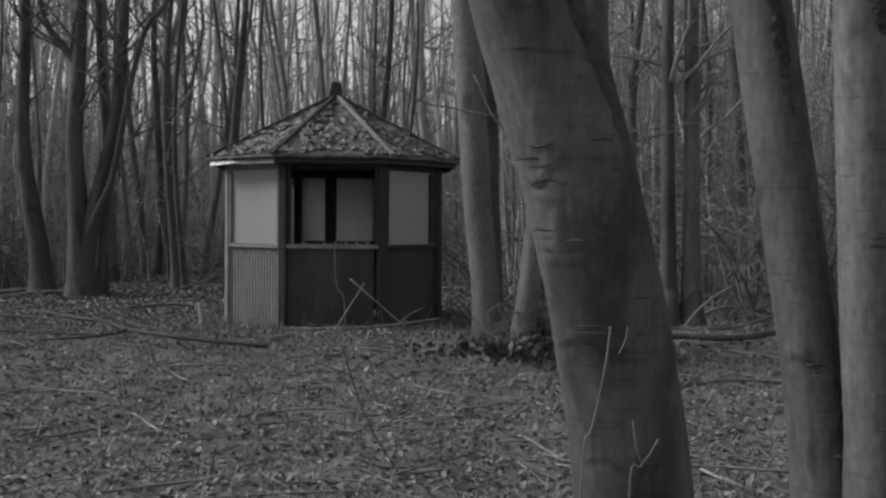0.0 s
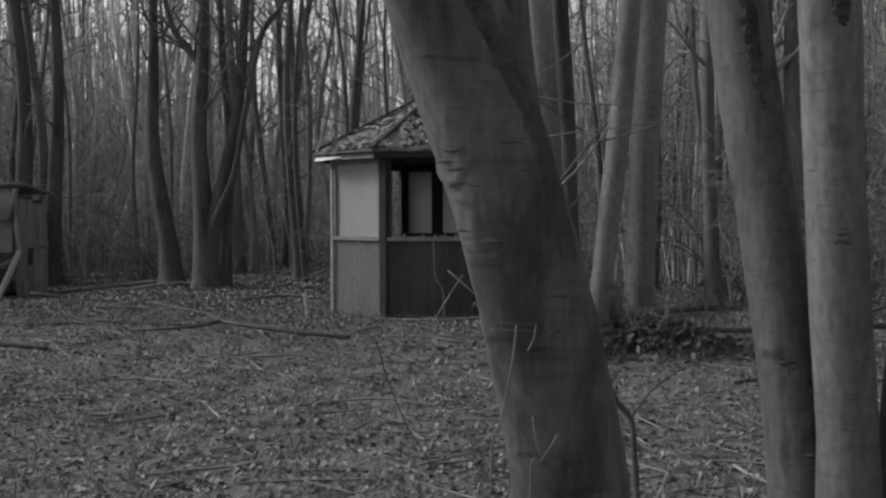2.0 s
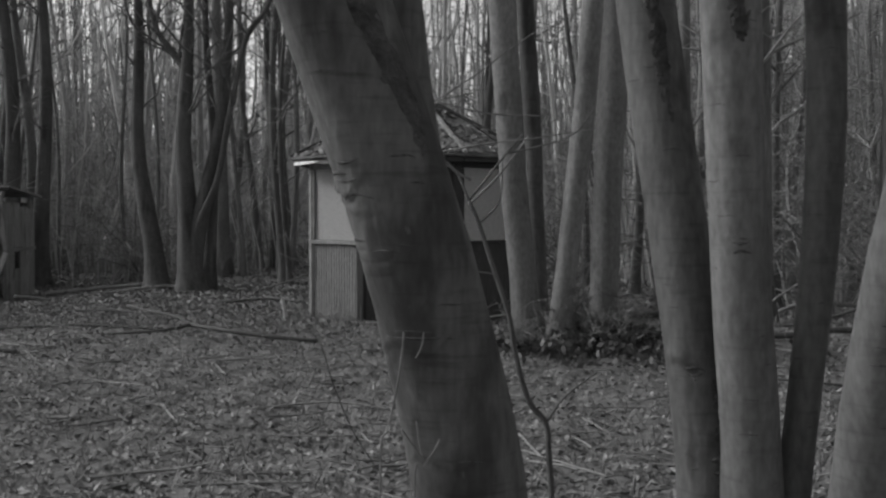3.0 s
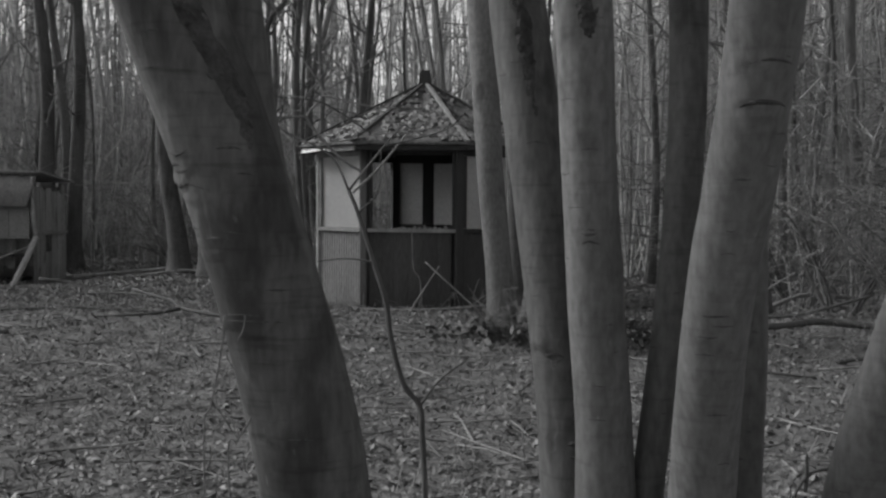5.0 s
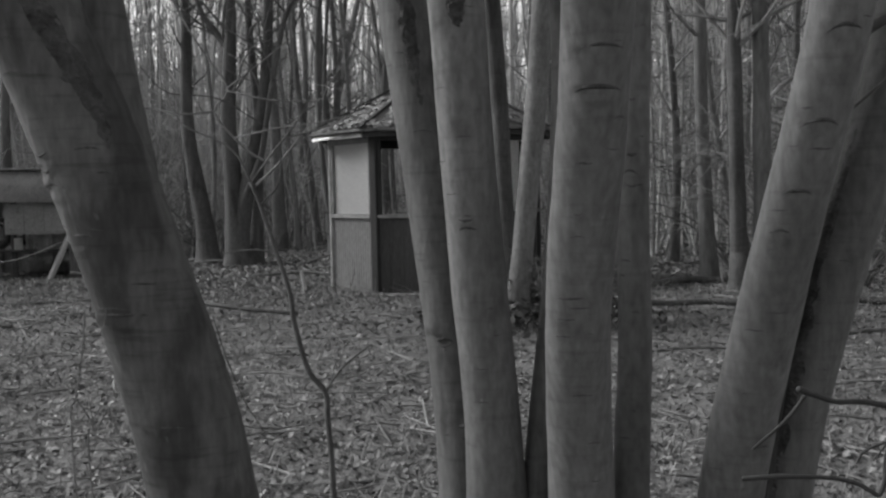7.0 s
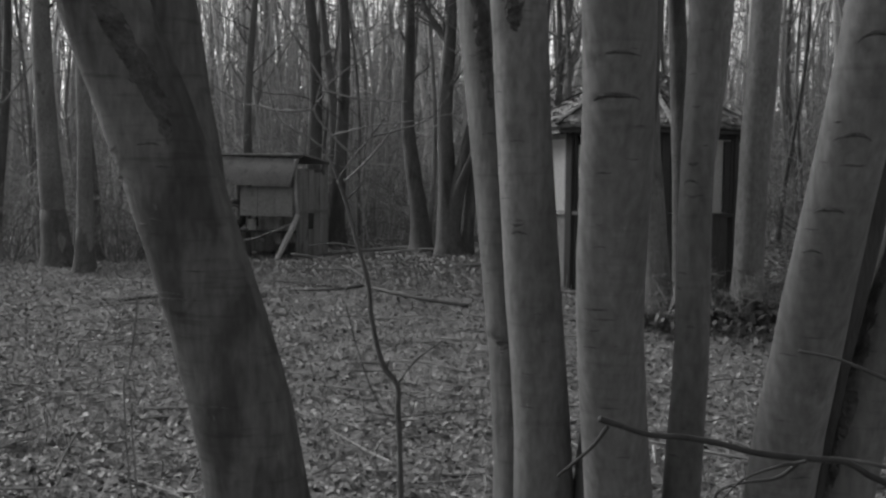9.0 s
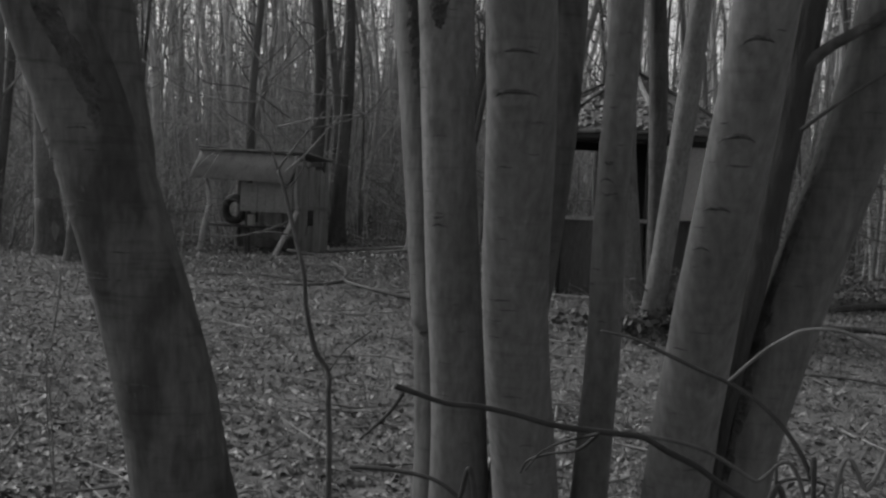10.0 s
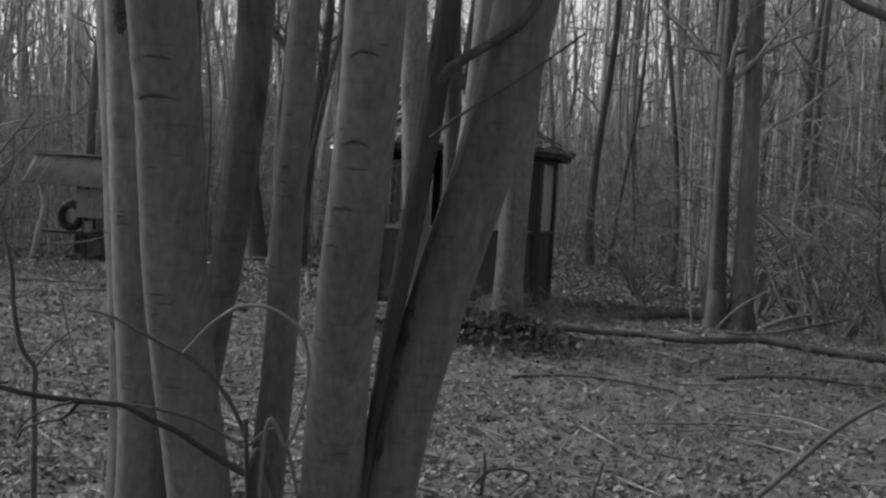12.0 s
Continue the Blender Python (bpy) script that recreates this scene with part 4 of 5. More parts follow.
rod("shoot", br, [(2.289, 1.583, 1.165), (2.331, 1.583, 1.209), (2.360, 1.583, 1.232), (2.391, 1.583, 1.249), (2.441, 1.583, 1.251), (2.492, 1.583, 1.227), (2.510, 1.583, 1.193), (2.515, 1.583, 1.153), (2.505, 1.583, 1.094), (2.484, 1.583, 1.040), (2.441, 1.583, 0.999), (2.41, 1.66, 0.05)], 0.0026, 0.0036, BARK_MID, n=120, rough=0.4)
rod("shoot", br, [(1.806, 1.345, 1.015), (1.869, 1.345, 1.021), (1.940, 1.345, 1.019), (1.981, 1.345, 1.000), (2.012, 1.345, 0.968), (2.06, 1.43, 0.05)], 0.0030, 0.0045, BRAMBLE, n=70, rough=0.4)

# mid-distance coppice by the summerhouse
zb = ground_z(0.4, 8.6) - 0.06
mc = thing("beech_coppice", (0.4, 8.6, zb), "mid-distance beech coppice with four stems over a leafy mound", "tree")
for xs, y0, r0, mat, seed in [
        ((0.044, -0.004, -0.055, -0.103, -0.135, -0.172, -0.21, -0.248), 8.42, 0.110, BARK, 31),
        ((0.24, 0.30, 0.355, 0.41, 0.465, 0.505, 0.54, 0.575), 8.2, 0.085, BARK, 32),
        ((0.62, 0.625, 0.635, 0.65, 0.675, 0.70, 0.73, 0.76), 8.9, 0.12, BARK, 33),
        ((0.10, 0.07, 0.05, 0.03, 0.01, -0.02, -0.05, -0.08), 8.95, 0.075, BARK_DARK, 34)]:
    pts, rad = stem_path(xs, y0, 0.0, [r0] * 8, zb, 12, 0.5, 0.04, (0.1, 0.7, 1.2, 1.7, 2.2, 2.7, 3.2, 3.8))
    V, F = [], []
    tube(V, F, pts, rad, 22, 0.06, seed * 2.0, dents=rings(seed, 8, 0.6, 3.5))
    link("stem", V, F, mat, mc)
    V, F = [], []
    crown(V, F, pts, rad, 3.6, 22, seed, 1.8)
    link("crown", V, F, BARK_MID, mc)


def plain_tree(place, height, r, lean=(0.0, 0.0), curve=0.15, seed=0, mat=BARK_MID, sides=14, limbs=18, low=3.0, foot=0.0, label="tall bare woodland tree with slender grey trunk"):
    rg = random.Random(seed)
    x, y = place
    zb = ground_z(x, y) - 0.1
    root = thing("woodland_tree", (x, y, zb), label, "tree", "bare woodland trees")
    ph, pts, rad, n = rg.random() * 6, [], [], 40
    for i in range(n):
        u = i / (n - 1)
        z = zb + height * u ** 1.25
        h = z - zb
        pts.append(Vector((x + lean[0] * h + curve * (math.sin(ph + h * 0.7) - math.sin(ph)) * 0.5, y + lean[1] * h + curve * math.cos(ph + h * 0.6) * 0.4, z)))
        rad.append(max(0.012, r * (1 - 0.85 * u)) * (1 + 0.7 * math.exp(-h / 0.25)))
    V, F = [], []
    tube(V, F, pts, rad, sides, 0.08, seed * 1.7)
    link("trunk", V, F, mat, root)
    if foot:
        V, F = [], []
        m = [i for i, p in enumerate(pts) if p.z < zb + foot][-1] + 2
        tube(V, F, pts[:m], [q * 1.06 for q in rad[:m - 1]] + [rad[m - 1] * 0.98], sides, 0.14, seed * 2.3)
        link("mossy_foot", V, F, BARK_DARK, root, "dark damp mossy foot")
    V, F = [], []
    crown(V, F, pts, rad, low, limbs, seed + 50, 1.5)
    link("crown", V, F, TWIG if low < 2.0 else BARK_MID, root)
    return root, pts, rad


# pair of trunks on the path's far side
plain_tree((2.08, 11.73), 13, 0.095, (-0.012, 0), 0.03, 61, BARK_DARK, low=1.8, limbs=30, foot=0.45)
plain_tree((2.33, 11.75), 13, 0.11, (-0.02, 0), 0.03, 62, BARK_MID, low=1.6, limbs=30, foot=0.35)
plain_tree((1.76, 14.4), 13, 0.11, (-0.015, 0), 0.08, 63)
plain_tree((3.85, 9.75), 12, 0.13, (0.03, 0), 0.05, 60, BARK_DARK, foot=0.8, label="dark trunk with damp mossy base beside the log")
plain_tree((2.9, 14.6), 12, 0.07, (0.01, 0), 0.1, 64)
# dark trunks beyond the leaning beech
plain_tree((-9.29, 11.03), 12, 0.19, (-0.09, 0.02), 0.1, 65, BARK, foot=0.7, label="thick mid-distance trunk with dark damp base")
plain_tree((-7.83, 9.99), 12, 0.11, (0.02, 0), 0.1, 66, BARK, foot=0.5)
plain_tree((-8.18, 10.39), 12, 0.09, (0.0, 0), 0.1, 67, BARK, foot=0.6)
# trees behind the hut
plain_tree((-13.5, 23.6), 15, 0.24, (-0.03, 0), 0.25, 68, BARK_DARK, limbs=24)
plain_tree((-12.9, 24.0), 15, 0.22, (0.005, 0), 0.15, 69, BARK_DARK, limbs=24)
plain_tree((-13.9, 25.0), 15, 0.17, (-0.02, 0), 0.3, 70)
plain_tree((-14.6, 22.6), 15, 0.15, (0.01, 0), 0.2, 71)


# many-stemmed tree left of the summerhouse
def forked_tree():
    zb = ground_z(-7.2, 18.7) - 0.1
    root = thing("forked_tree", (-7.2, 18.7, zb), "dark multi-stemmed tree with forking limbs", "tree")
    limbs = [
        ([(-7.80, 19.10, zb), (-7.833, 19.138, 0.15), (-7.890, 19.158, 0.792), (-8.082, 19.179, 1.816), (-8.218, 19.210, 2.841), (-8.199, 19.260, 4.367), (-8.212, 19.291, 5.392), (-8.333, 19.444, 9.882), (-8.565, 19.543, 14.338)], 0.235, 0.04),
        ([(-6.86, 18.48, zb), (-6.880, 18.495, 0.15), (-6.926, 18.515, 0.803), (-6.962, 18.546, 1.594), (-7.042, 18.576, 2.775), (-6.978, 18.616, 4.056), (-6.947, 18.656, 5.237), (-7.002, 18.764, 9.883), (-6.900, 18.860, 14.340)], 0.27, 0.04),
        ([(-6.892, 18.516, 0.191), (-6.826, 18.514, 0.636), (-6.716, 18.534, 1.294), (-6.561, 18.563, 1.974), (-6.352, 18.603, 2.966), (-6.242, 18.643, 4.047), (-6.178, 18.683, 5.228), (-6.108, 18.760, 8.771), (-6.006, 18.856, 13.228)], 0.20, 0.04),
        ([(-6.870, 18.515, 0.636), (-6.728, 18.423, 1.138), (-6.584, 18.398, 1.483), (-6.329, 18.427, 2.074), (-6.108, 18.466, 3.245), (-5.799, 18.526, 4.616), (-5.399, 18.543, 5.196), (-4.878, 18.646, 6.546)], 0.075, 0.035),
        ([(-6.988, 18.650, 3.756), (-7.011, 18.694, 4.068), (-7.267, 18.729, 4.379), (-7.704, 18.741, 5.180), (-7.999, 18.780, 7.653)], 0.11, 0.03),
        ([(-6.70, 18.85, zb), (-6.646, 18.901, 1.195), (-6.593, 18.951, 2.644), (-6.766, 19.000, 5.428), (-6.668, 18.981, 10.999)], 0.15, 0.03)]
    for i, (p, r0, r1) in enumerate(limbs):
        n = 44
        pts = smooth_path(p, n)
        rad = [r0 + (r1 - r0) * (k / (n - 1)) ** 0.9 for k in range(n)]
        if i in (0, 1, 5):
            rad = [q * (1 + 0.5 * math.exp(-(pt.z - zb) / 0.3)) for q, pt in zip(rad, pts)]
        V, F = [], []
        tube(V, F, pts, rad, 18, 0.08, i * 5.0)
        link("stem" if i in (0, 1, 5) else "limb", V, F, BARK_DARK, root)
        V, F = [], []
        crown(V, F, pts, rad, 3.0, 12, 80 + i)
        link("crown", V, F, BARK_MID, root)


forked_tree()
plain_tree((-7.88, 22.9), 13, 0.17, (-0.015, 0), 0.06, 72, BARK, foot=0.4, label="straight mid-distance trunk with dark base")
for i, (x, y, r, lx) in enumerate(((-7.6, 24.6, 0.10, -0.05), (-7.35, 24.8, 0.12, 0.01), (-7.1, 24.7, 0.09, 0.06), (-6.6, 23.8, 0.08, 0.0), (-6.9, 25.3, 0.11, -0.09), (-6.3, 25.0, 0.09, 0.10))):
    plain_tree((x, y), 14, r, (lx, 0), 0.2, 90 + i)

# woodland around: single trees in the middle distance
count = 0
tries = 0
rw = random.Random(17)
while count < 90 and tries < 4000:
    tries += 1
    az = radians(rw.uniform(-62, 30))
    dist = rw.uniform(17, 34)
    x, y = 1.5 + dist * math.sin(az), dist * math.cos(az)
    if math.hypot(x + 1.86, y - 14.4) < 4.0 or math.hypot(x + 12.5, y - 21) < 3.2 or math.hypot(x + 7.2, y - 18.7) < 1.5:
        continue
    if -11.5 < x < -2 and y < 19:
        continue
    plain_tree((x, y), rw.uniform(11, 16), rw.choice((0.05, 0.06, 0.07, 0.09, 0.12)), (rw.gauss(0, 0.03), rw.gauss(0, 0.02)), 0.25, 200 + count, rw.choice((BARK_MID, BARK_MID, BARK_DARK)), 9, 16, 1.8)
    count += 1


# far woods: poles and undergrowth as one mass, with haze painted into their bark colour
def far_woods():
    V, F = [], []
    rg = random.Random(3)
    for _ in range(2900):
        az = radians(45 - 130 * rg.random() ** 0.72)
        dist = 31 + 72 * rg.random() ** 0.75
        x, y = 1.5 + dist * math.sin(az), dist * math.cos(az)
        zb, h = ground_z(x, y) - 0.2, rg.uniform(10, 19)
        r = rg.choice((0.04, 0.05, 0.07, 0.09, 0.13))
        lx, ly, ph, c = rg.gauss(0, 0.06), rg.gauss(0, 0.02), rg.random() * 6, rg.uniform(0, 0.5)
        pts = [Vector((x + lx * h * u + c * math.sin(ph + u * 7), y + ly * h * u, zb + h * u)) for u in (0, 0.1, 0.22, 0.36, 0.52, 0.7, 1.0)]
        tube(V, F, pts, [r * q for q in (1.15, 1, 0.92, 0.84, 0.7, 0.5, 0.15)], 5, cap=False)
        for _b in range(14):
            u = rg.uniform(0.1, 0.95)
            p = Vector((x + lx * h * u + c * math.sin(ph + u * 7), y + ly * h * u, zb + h * u))
            d = Vector((rg.gauss(0, 1), rg.gauss(0, 0.6), abs(rg.gauss(0.9, 0.6)))).normalized() * rg.uniform(0.6, 2.6)
            b0 = 0.012 + r * 0.16
            tube(V, F, [p, p + d * 0.5 + Vector((0, 0, -0.05)), p + d], [b0, b0 * 0.8, b0 * 0.4], 3, cap=False)
    ob = link("far_woods", V, F, BARK_HAZED)
    tagged(ob, "dense leafless woodland of thin grey poles", "woods", kind="stuff")


far_woods()


def undergrowth():
    V, F = [], []
    rg = random.Random(8)
    for _ in range(22000):
        az = radians(rg.uniform(-78, 42))
        dist = 23 + 52 * rg.random() ** 0.8
        x, y = 1.5 + dist * math.sin(az), dist * math.cos(az)
        if math.hypot(x + 1.86, y - 14.4) < 4.2 or math.hypot(x + 12.5, y - 21) < 2.6:
            continue
        if (-11.5 < x < -2 and y < 22) or (-8 < x < 0 and y < 20):
            continue
        if -0.54 < x / y < -0.2 and y < 46 and rg.random() < 0.35:
            continue
        h = rg.uniform(0.8, 2.6) + (dist - 17) * 0.13 * rg.random()
        zb = ground_z(x, y) - 0.05
        lx, ly = rg.gauss(0, 0.3), rg.gauss(0, 0.3)
        pts = [Vector((x + lx * h * u * u + rg.gauss(0, 0.03), y + ly * h * u * u, zb + h * u)) for u in (0, 0.3, 0.65, 1)]
        r = 0.006 + 0.012 * rg.random() ** 2 + dist * 0.00012
        tube(V, F, pts, [r, r * 0.8, r * 0.55, r * 0.2], 3, cap=False)
        for _b in range(4):
            p = pts[rg.choice((1, 2, 2, 3))]
            d = Vector((rg.gauss(0, 1), rg.gauss(0, 1), rg.gauss(0.4, 0.6))).normalized() * rg.uniform(0.2, 0.9)
            tube(V, F, [p, p + d], [r * 0.6, r * 0.25], 3, cap=False)
    ob = link("undergrowth", V, F, BARK_HAZED)
    tagged(ob, "tangled bare undergrowth between the trees", "undergrowth", kind="stuff")


undergrowth()


def thicket():
    """Tall thin saplings crowded beyond the clearing."""
    V, F = [], []
    rg = random.Random(18)
    for x0, x1, y0, y1, low, high, count in ((0.5, 9.5, 20.0, 36.0, 3.5, 9.5, 950), (-24.0, -14.0, 27.0, 40.0, 3.5, 9.5, 350)):
        for _ in range(count):
            x, y = rg.uniform(x0, x1), rg.uniform(y0, y1)
            h = rg.uniform(low, high)
            zb = ground_z(x, y) - 0.05
            lx, ly, bow = rg.gauss(0, 0.10), rg.gauss(0, 0.10), rg.gauss(0, 0.25)
            pts = [Vector((x + lx * h * u + bow * math.sin(3 * u), y + ly * h * u, zb + h * u)) for u in (0, 0.25, 0.5, 0.75, 1)]
            r = rg.uniform(0.012, 0.032)
            tube(V, F, pts, [r, r * 0.85, r * 0.65, r * 0.45, r * 0.15], 4, cap=False)
            for _b in range(11):
                k = rg.uniform(0.8, 3.9)
                i = int(k)
                p = pts[i].lerp(pts[i + 1], k - i)
                d = Vector((rg.gauss(0, 1), rg.gauss(0, 0.8), rg.gauss(0.7, 0.6))).normalized() * rg.uniform(0.4, 1.5)
                q = p + d * 0.5 + Vector((rg.gauss(0, 0.05), 0, rg.gauss(0, 0.05)))
                tube(V, F, [p, q, p + d], [r * 0.5, r * 0.4, r * 0.15], 3, cap=False)
    ob = link("thicket", V, F, BARK_HAZED)
    tagged(ob, "crowded tall thin leafless saplings beyond the clearing", "thicket", kind="stuff")


thicket()


# bare shrubs on the right
def shrub(place, height, n, seed, label):
    x, y = place
    zb = ground_z(x, y) - 0.05
    root = thing("bare_shrub", (x, y, zb), label, "shrub", "bare shrubs")
    rg = random.Random(seed)
    for s in range(n):
        V, F = [], []
        a = rg.random() * 6.28
        d = Vector((math.cos(a) * 0.45, math.sin(a) * 0.45, 1)).normalized()
        p = [Vector((x + math.cos(a) * 0.12, y + math.sin(a) * 0.12, zb))]
        ln = height * rg.uniform(0.6, 1.1)
        for k in range(9):
            d = (d + Vector((rg.gauss(0, 0.16), rg.gauss(0, 0.16), -0.03 * k + rg.gauss(0, 0.08)))).normalized()
            p.append(p[-1] + d * ln / 9)
        r = rg.uniform(0.009, 0.022) * min(1.0, 0.3 + height / 4)
        tube(V, F, p, [r * (1 - 0.09 * k) for k in range(10)], 6, cap=False)
        for _ in range(16):
            q = p[rg.randint(2, 9)]
            e = Vector((rg.gauss(0, 1), rg.gauss(0, 1), rg.gauss(0.3, 0.7))).normalized()
            l2 = rg.uniform(0.2, 0.9) * min(1.0, height / 2)
            m = q + e * l2 * 0.5 + Vector((rg.gauss(0, 0.05), 0, rg.gauss(0, 0.05)))
            w = q + e * l2 + Vector((0, 0, -0.08 * l2))
            tube(V, F, [q, m, w], [r * 0.4, r * 0.28, r * 0.1], 4, cap=False)
            for _k in range(2):
                e2 = (e + Vector((rg.gauss(0, 0.8), rg.gauss(0, 0.8), rg.gauss(0, 0.8)))).normalized() * l2 * 0.4
                tube(V, F, [m, m + e2], [r * 0.22, r * 0.08], 3, cap=False)
        link("branch", V, F, rg.choice((BARK_MID, TWIG, TWIG, BARK_MID)), root)
    return root


for i, (x, y, h) in enumerate(((3.3, 12.4, 3.0), (4.2, 12.8, 3.6), (3.0, 13.6, 3.2), (5.0, 14.0, 4.0), (2.2, 15.8, 3.0), (3.9, 15.5, 4.0), (6.0, 15.5, 4.0), (4.8, 11.3, 2.6), (3.9, 11.6, 2.6), (0.2, 18.0, 2.4), (2.7, 17.5, 3.4), (-4.6, 20.5, 2.2), (-9.4, 22.5, 2.6), (-10.6, 24.5, 3.0), (-8.8, 25.5, 3.0), (-11.5, 14.5, 2.2), (-13.5, 17.0, 2.6), (-12.0, 12.5, 2.4))):
    shrub((x, y), h, 14, 300 + i, "tangled bare shrub with thin arching branches")
shrub((0.62, 8.25), 0.55, 16, 340, "low heap of dead twigs at the coppice foot")
shrub((0.15, 8.15), 0.4, 12, 341, "low heap of dead twigs at the coppice foot")
shrub((0.95, 8.6), 0.5, 12, 342, "low heap of dead twigs at the coppice foot")

# fallen wood

def laid(points, r):
    """Points brought down to lie on the ground."""
    return [(x, y, ground_z(x, y) + r * 0.9 + h) for x, y, h in points]


stick = thing("fallen_branch", (-3.0, 9.1, ground_z(-3.0, 9.1)), "dark forked fallen branch lying on dead leaves", "branch")
rod("stick", stick, laid([(-4.75, 11.3, 0.2), (-4.2, 10.7, 0.17), (-3.45, 9.6, 0.1), (-3.05, 8.95, 0.08), (-2.6, 8.7, 0.06), (-2.2, 8.65, 0.04), (-1.8, 8.7, 0.01)], 0.02), 0.016, 0.018, TWIG_DARK, n=60, rough=0.3)
rod("side_stick", stick, laid([(-3.05, 8.95, 0.08), (-3.2, 8.7, 0.05), (-3.7, 8.6, 0.03)], 0.016), 0.02, 0.011, TWIG_DARK, rough=0.2)
lg = thing("fallen_log", (2.05, 9.2, ground_z(2.05, 9.2)), "long thin dark fallen log across the leaves", "log")
rod("log", lg, laid([(0.55, 8.85, 0.02), (0.95, 8.9, 0.04), (1.4, 9.2, 0.04), (1.75, 9.3, 0.03), (2.2, 9.2, 0.02), (2.65, 9.5, 0.03), (3.1, 9.45, 0.02), (3.6, 9.35, 0.01), (5.0, 9.2, 0.0)], 0.035), 0.022, 0.04, TWIG_DARK, n=70, rough=0.3)
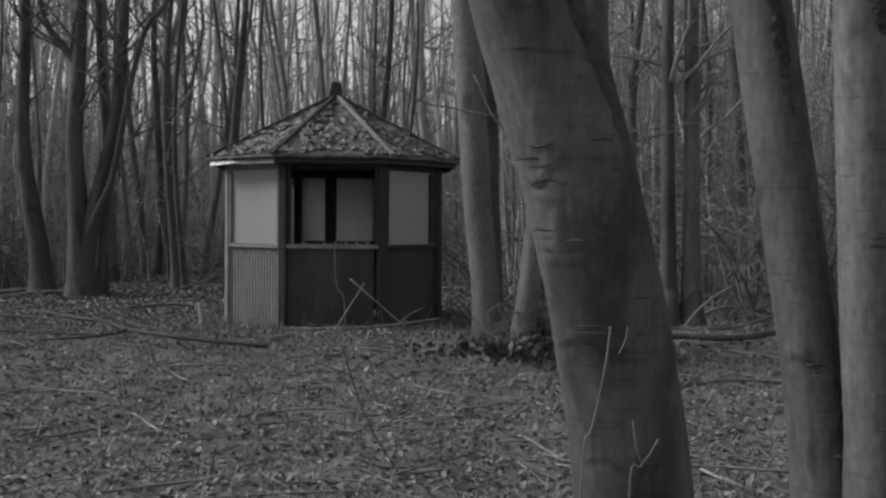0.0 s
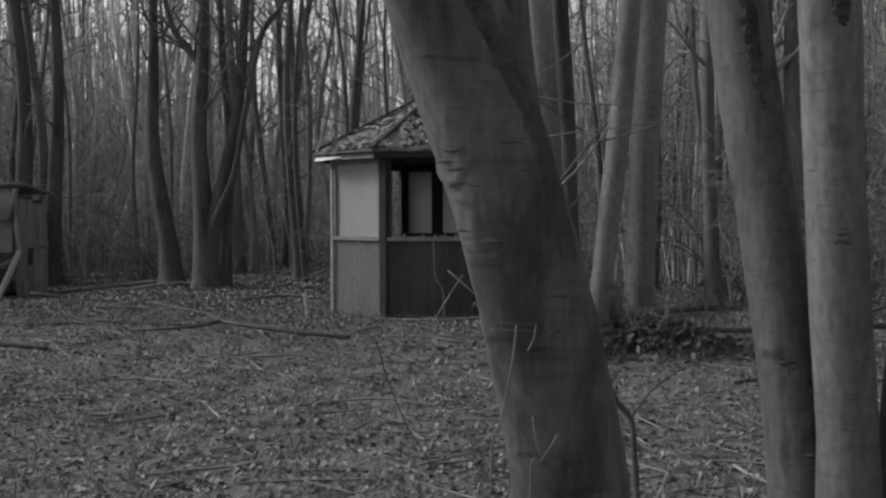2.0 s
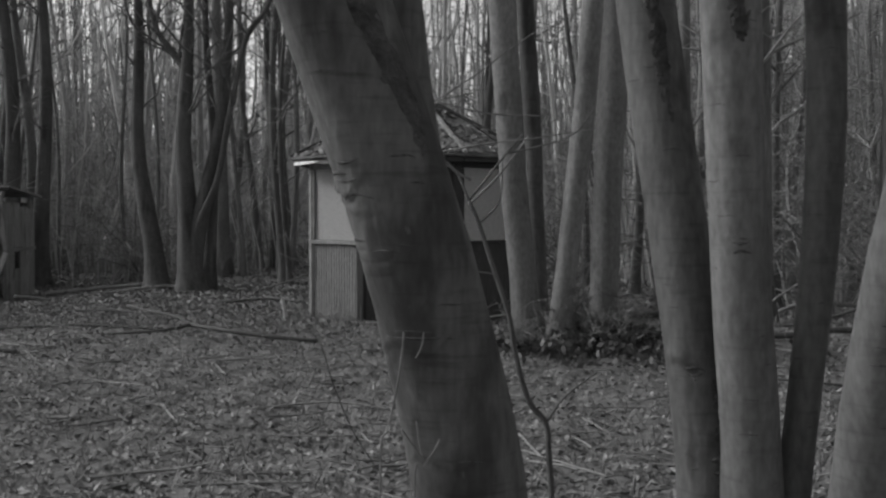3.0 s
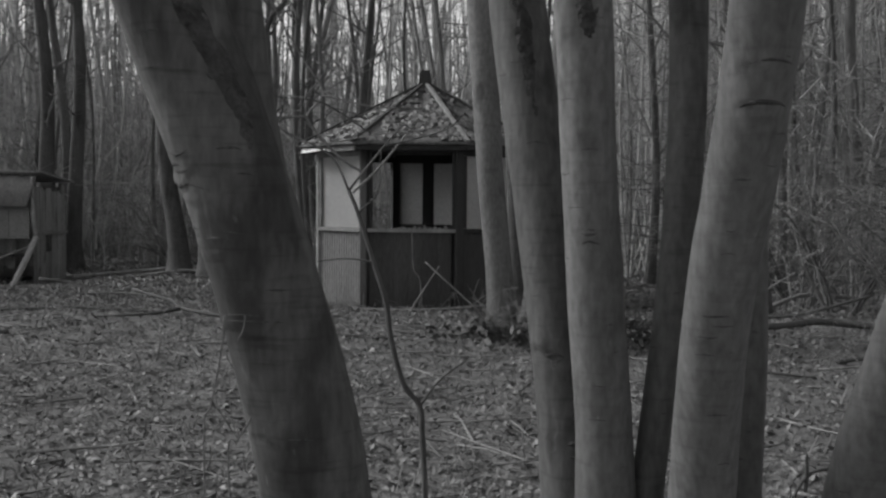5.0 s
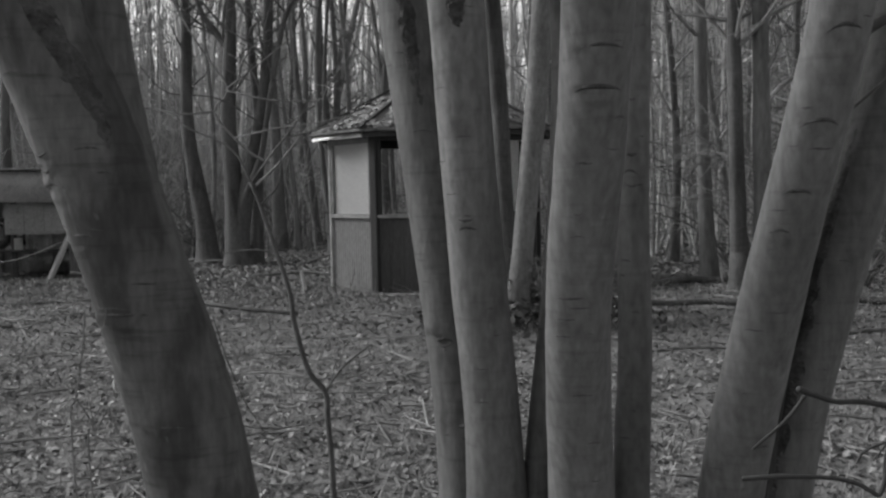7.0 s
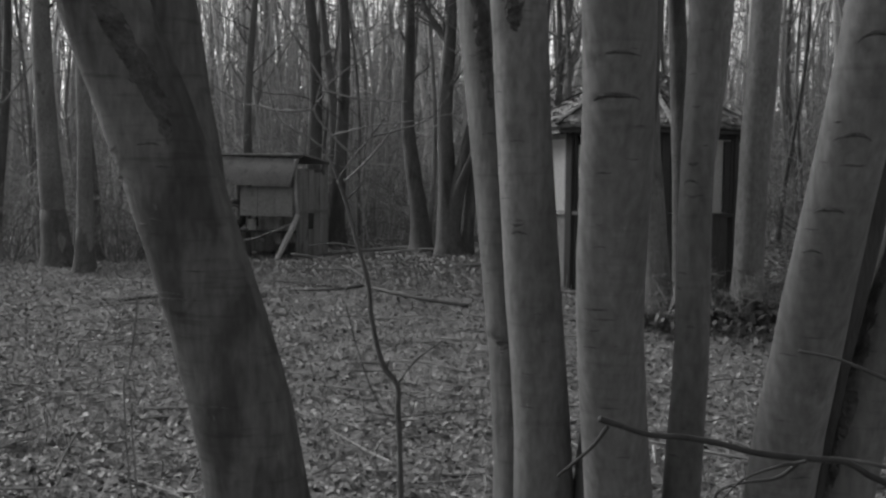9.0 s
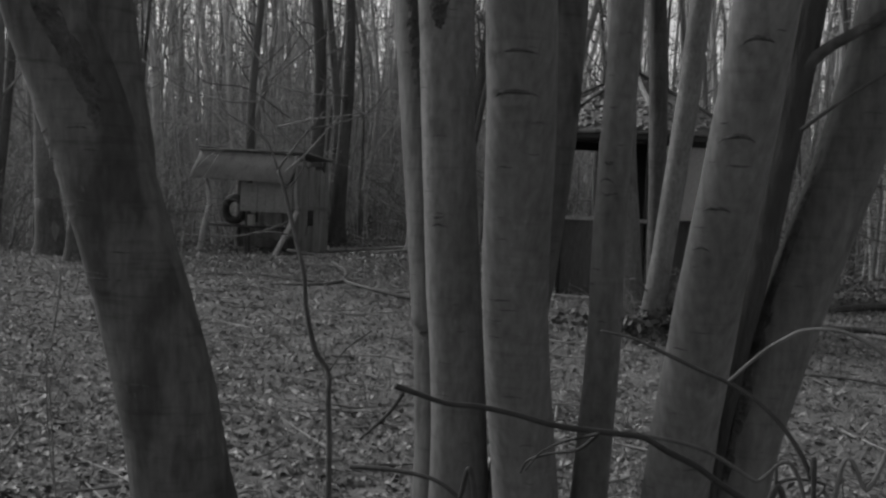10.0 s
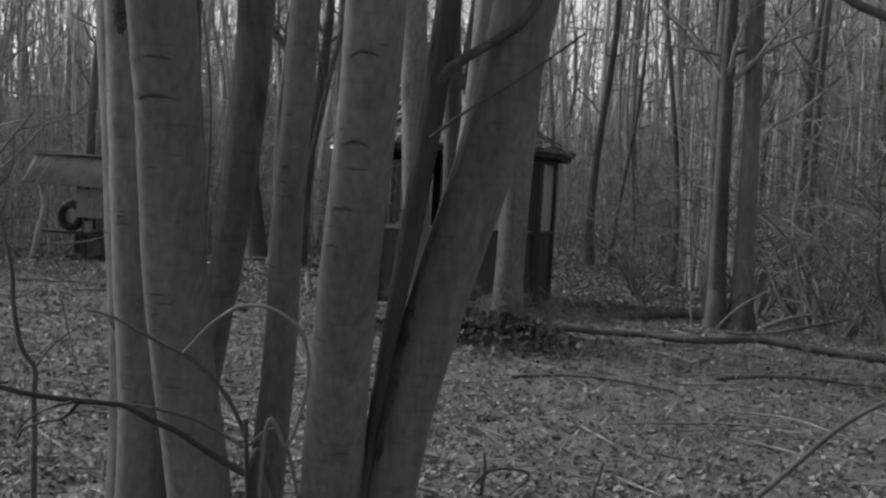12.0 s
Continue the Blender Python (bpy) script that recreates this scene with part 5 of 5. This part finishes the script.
for i, (p, r, mt, lb) in enumerate([
        ([(-0.763, 4.941, 0.776), (-0.738, 4.941, 0.699), (-0.689, 4.942, 0.543), (-0.594, 4.932, 0.333), (-0.500, 4.932, 0.190), (-0.406, 4.933, 0.024), (-0.380, 4.934, -0.076)], 0.004, TWIG_DARK, "thin dark bare stem leaning from the leaves"),
        ([(-2.486, 7.236, 0.068), (-2.476, 7.246, 0.130), (-2.438, 7.254, 0.295), (-2.419, 7.253, 0.387)], 0.007, TWIG, "pale broken stalk standing in the leaves"),
        ([(-2.429, 7.253, 0.397), (-2.326, 7.262, 0.348), (-2.212, 7.261, 0.288), (-2.055, 7.271, 0.096)], 0.006, TWIG, "pale snapped stalk hanging to the leaves"),
        ([(1.876, 4.523, 0.100), (1.874, 4.522, 0.162), (1.880, 4.531, 0.266), (1.877, 4.529, 0.350)], 0.010, TWIG_DARK, "short dark stub standing in the leaves"),
        ([(1.793, 4.491, 0.096), (1.822, 4.501, 0.160), (1.861, 4.521, 0.234), (1.931, 4.552, 0.279), (2.046, 4.595, 0.274), (2.057, 4.595, 0.243), (1.978, 4.565, 0.156)], 0.008, TWIG_DARK, "dark bent twig curling over the leaves"),
        ([(2.419, 4.247, 0.136), (2.422, 4.254, 0.313), (2.440, 4.264, 0.387), (2.448, 4.273, 0.439)], 0.006, TWIG_DARK, "thin dark stub standing in the leaves"),
        (laid([(-1.6, 6.3, 0.0), (-1.1, 6.4, 0.03), (-0.7, 6.35, 0.0)], 0.01), 0.009, TWIG, "pale dry twig lying on dead leaves"),
        (laid([(3.4, 6.6, 0.0), (3.0, 6.8, 0.04), (2.5, 6.9, 0.0)], 0.01), 0.009, TWIG, "pale dry twig lying on dead leaves"),
        (laid([(1.2, 7.2, 0.0), (1.7, 7.3, 0.03), (2.3, 7.25, 0.0)], 0.012), 0.011, BARK_DARK, "dark twig lying on dead leaves"),
        (laid([(-6.6, 12.6, 0.0), (-5.8, 12.9, 0.03), (-5.1, 12.8, 0.0)], 0.02), 0.02, BARK_MID, "grey fallen branch on dead leaves"),
        (laid([(-5.2, 15.2, 0.0), (-4.5, 15.6, 0.05), (-3.9, 15.5, 0.0)], 0.03), 0.028, BARK_MID, "grey fallen branch behind the summerhouse"),
        (laid([(-8.6, 18.6, 0.0), (-7.6, 18.9, 0.06), (-6.9, 18.7, 0.0)], 0.03), 0.03, TWIG, "pale fallen branch between the trees"),
        (laid([(-5.6, 18.2, 0.0), (-4.7, 18.6, 0.3), (-4.2, 18.9, 0.7)], 0.02), 0.02, TWIG, "pale branch leaning up from the ground"),
        (laid([(-3.3, 15.9, 0.15), (-3.75, 15.7, 0.5), (-4.25, 15.5, 0.75)], 0.015), 0.015, TWIG, "pale branch leaning beside the summerhouse"),

        (laid([(0.9, 13.3, 0.0), (1.4, 13.5, 0.03), (2.0, 13.6, 0.0)], 0.05), 0.05, BARK_DARK, "dark rotting log under the trees"),
        (laid([(2.5, 7.8, 0.0), (3.0, 7.9, 0.04), (3.6, 8.05, 0.02)], 0.015), 0.016, BARK_DARK, "thin dark branch on dead leaves"),
        (laid([(1.9, 10.9, 0.02), (2.6, 10.95, 0.03), (3.4, 11.3, 0.25)], 0.02), 0.02, BARK_MID, "pale branch before the two trunks"),
        (laid([(-5.0, 7.67, 0.0), (-4.6, 7.8, 0.03), (-4.1, 7.86, 0.0)], 0.022), 0.022, BARK_DARK, "short dark fallen branch on dead leaves"),
        (laid([(-5.2, 9.3, 0.0), (-4.4, 9.5, 0.02), (-3.6, 9.4, 0.0)], 0.015), 0.015, BARK_DARK, "thin dark fallen branch on dead leaves"),
        (laid([(-10.9, 20.6, 0.1), (-10.0, 20.8, 0.08), (-8.6, 20.6, 0.05)], 0.05), 0.05, HUTWOOD, "grey pole lying beside the hut"),

        ([(-2.25, 12.5, 0.09), (-1.7, 12.5, 0.1), (-1.13, 12.55, 0.13), (-0.46, 12.6, 0.22)], 0.018, TWIG, "pale stripped pole lying before the summerhouse"),
        ([(-1.54, 12.62, 0.68), (-1.2, 12.55, 0.40), (-0.864, 12.5, 0.12)], 0.011, TWIG, "thin stick leaning on the summerhouse wall"),
        ([(-1.694, 12.5, 0.09), (-1.55, 12.55, 0.34), (-1.369, 12.62, 0.634)], 0.012, TWIG, "pale stick leaning on the summerhouse wall"),
        ([(-1.0, 12.5, 0.1), (-0.85, 12.6, 0.25), (-0.65, 12.7, 0.35)], 0.008, TWIG, "thin broken stick by the summerhouse"),
        ([(-1.6, 12.7, 0.05), (-1.63, 12.72, 0.45), (-1.72, 12.75, 0.6), (-1.75, 12.78, 1.05)], 0.007, TWIG, "slender dead stem standing by the summerhouse"),
        ([(-3.4, 13.0, 0.1), (-3.45, 13.0, 0.35)], 0.03, CUTWOOD, "short pale stump beside the summerhouse"),
        ([(-7.4, 19.4, -0.2), (-8.6, 19.7, -0.22), (-9.8, 20.2, -0.25)], 0.05, BARK_MID, "grey log lying far back"),
        ([(-9.5, 17.0, 0.0), (-8.5, 17.2, -0.1), (-7.7, 17.5, -0.12)], 0.035, BARK_MID, "grey fallen branch near the hut"),
        (laid([(-1.6, 8.3, -0.05), (-1.2, 8.4, -0.03), (-0.8, 8.45, -0.05)], 0.03), 0.03, BARK_DARK, "low rotting log half sunk in leaves"),
        ([(2.992, 4.949, 0.212), (3.122, 5.000, 0.343), (3.301, 5.081, 0.528), (3.493, 5.154, 0.662), (3.819, 5.258, 0.811)], 0.014, BARK_MID, "pale thin branch rising from the leaves"),
        ([(2.2, 12.6, 0.05), (2.9, 12.9, 0.35), (3.6, 13.4, 0.3)], 0.03, TWIG, "pale fallen branch under the shrub"),
        ([(2.02, 11.20, 0.06), (1.90, 11.20, 0.33), (1.87, 11.20, 0.57)], 0.014, TWIG, "pale sucker standing at the trunk foot"),
        ([(2.06, 11.20, 0.06), (2.15, 11.20, 0.30), (2.35, 11.20, 0.53), (2.64, 11.20, 0.73)], 0.013, TWIG, "pale bent sucker at the trunk foot"),
        ([(-0.1, 12.9, 0.05), (0.2, 12.8, 0.35), (0.5, 12.6, 0.6)], 0.012, TWIG, "pale stick leaning beside the summerhouse")]):
    t = thing("stick", (p[0][0], p[0][1], ground_z(p[0][0], p[0][1])), lb, "stick")
    rod("wood", t, p, r, r * 0.75, mt)
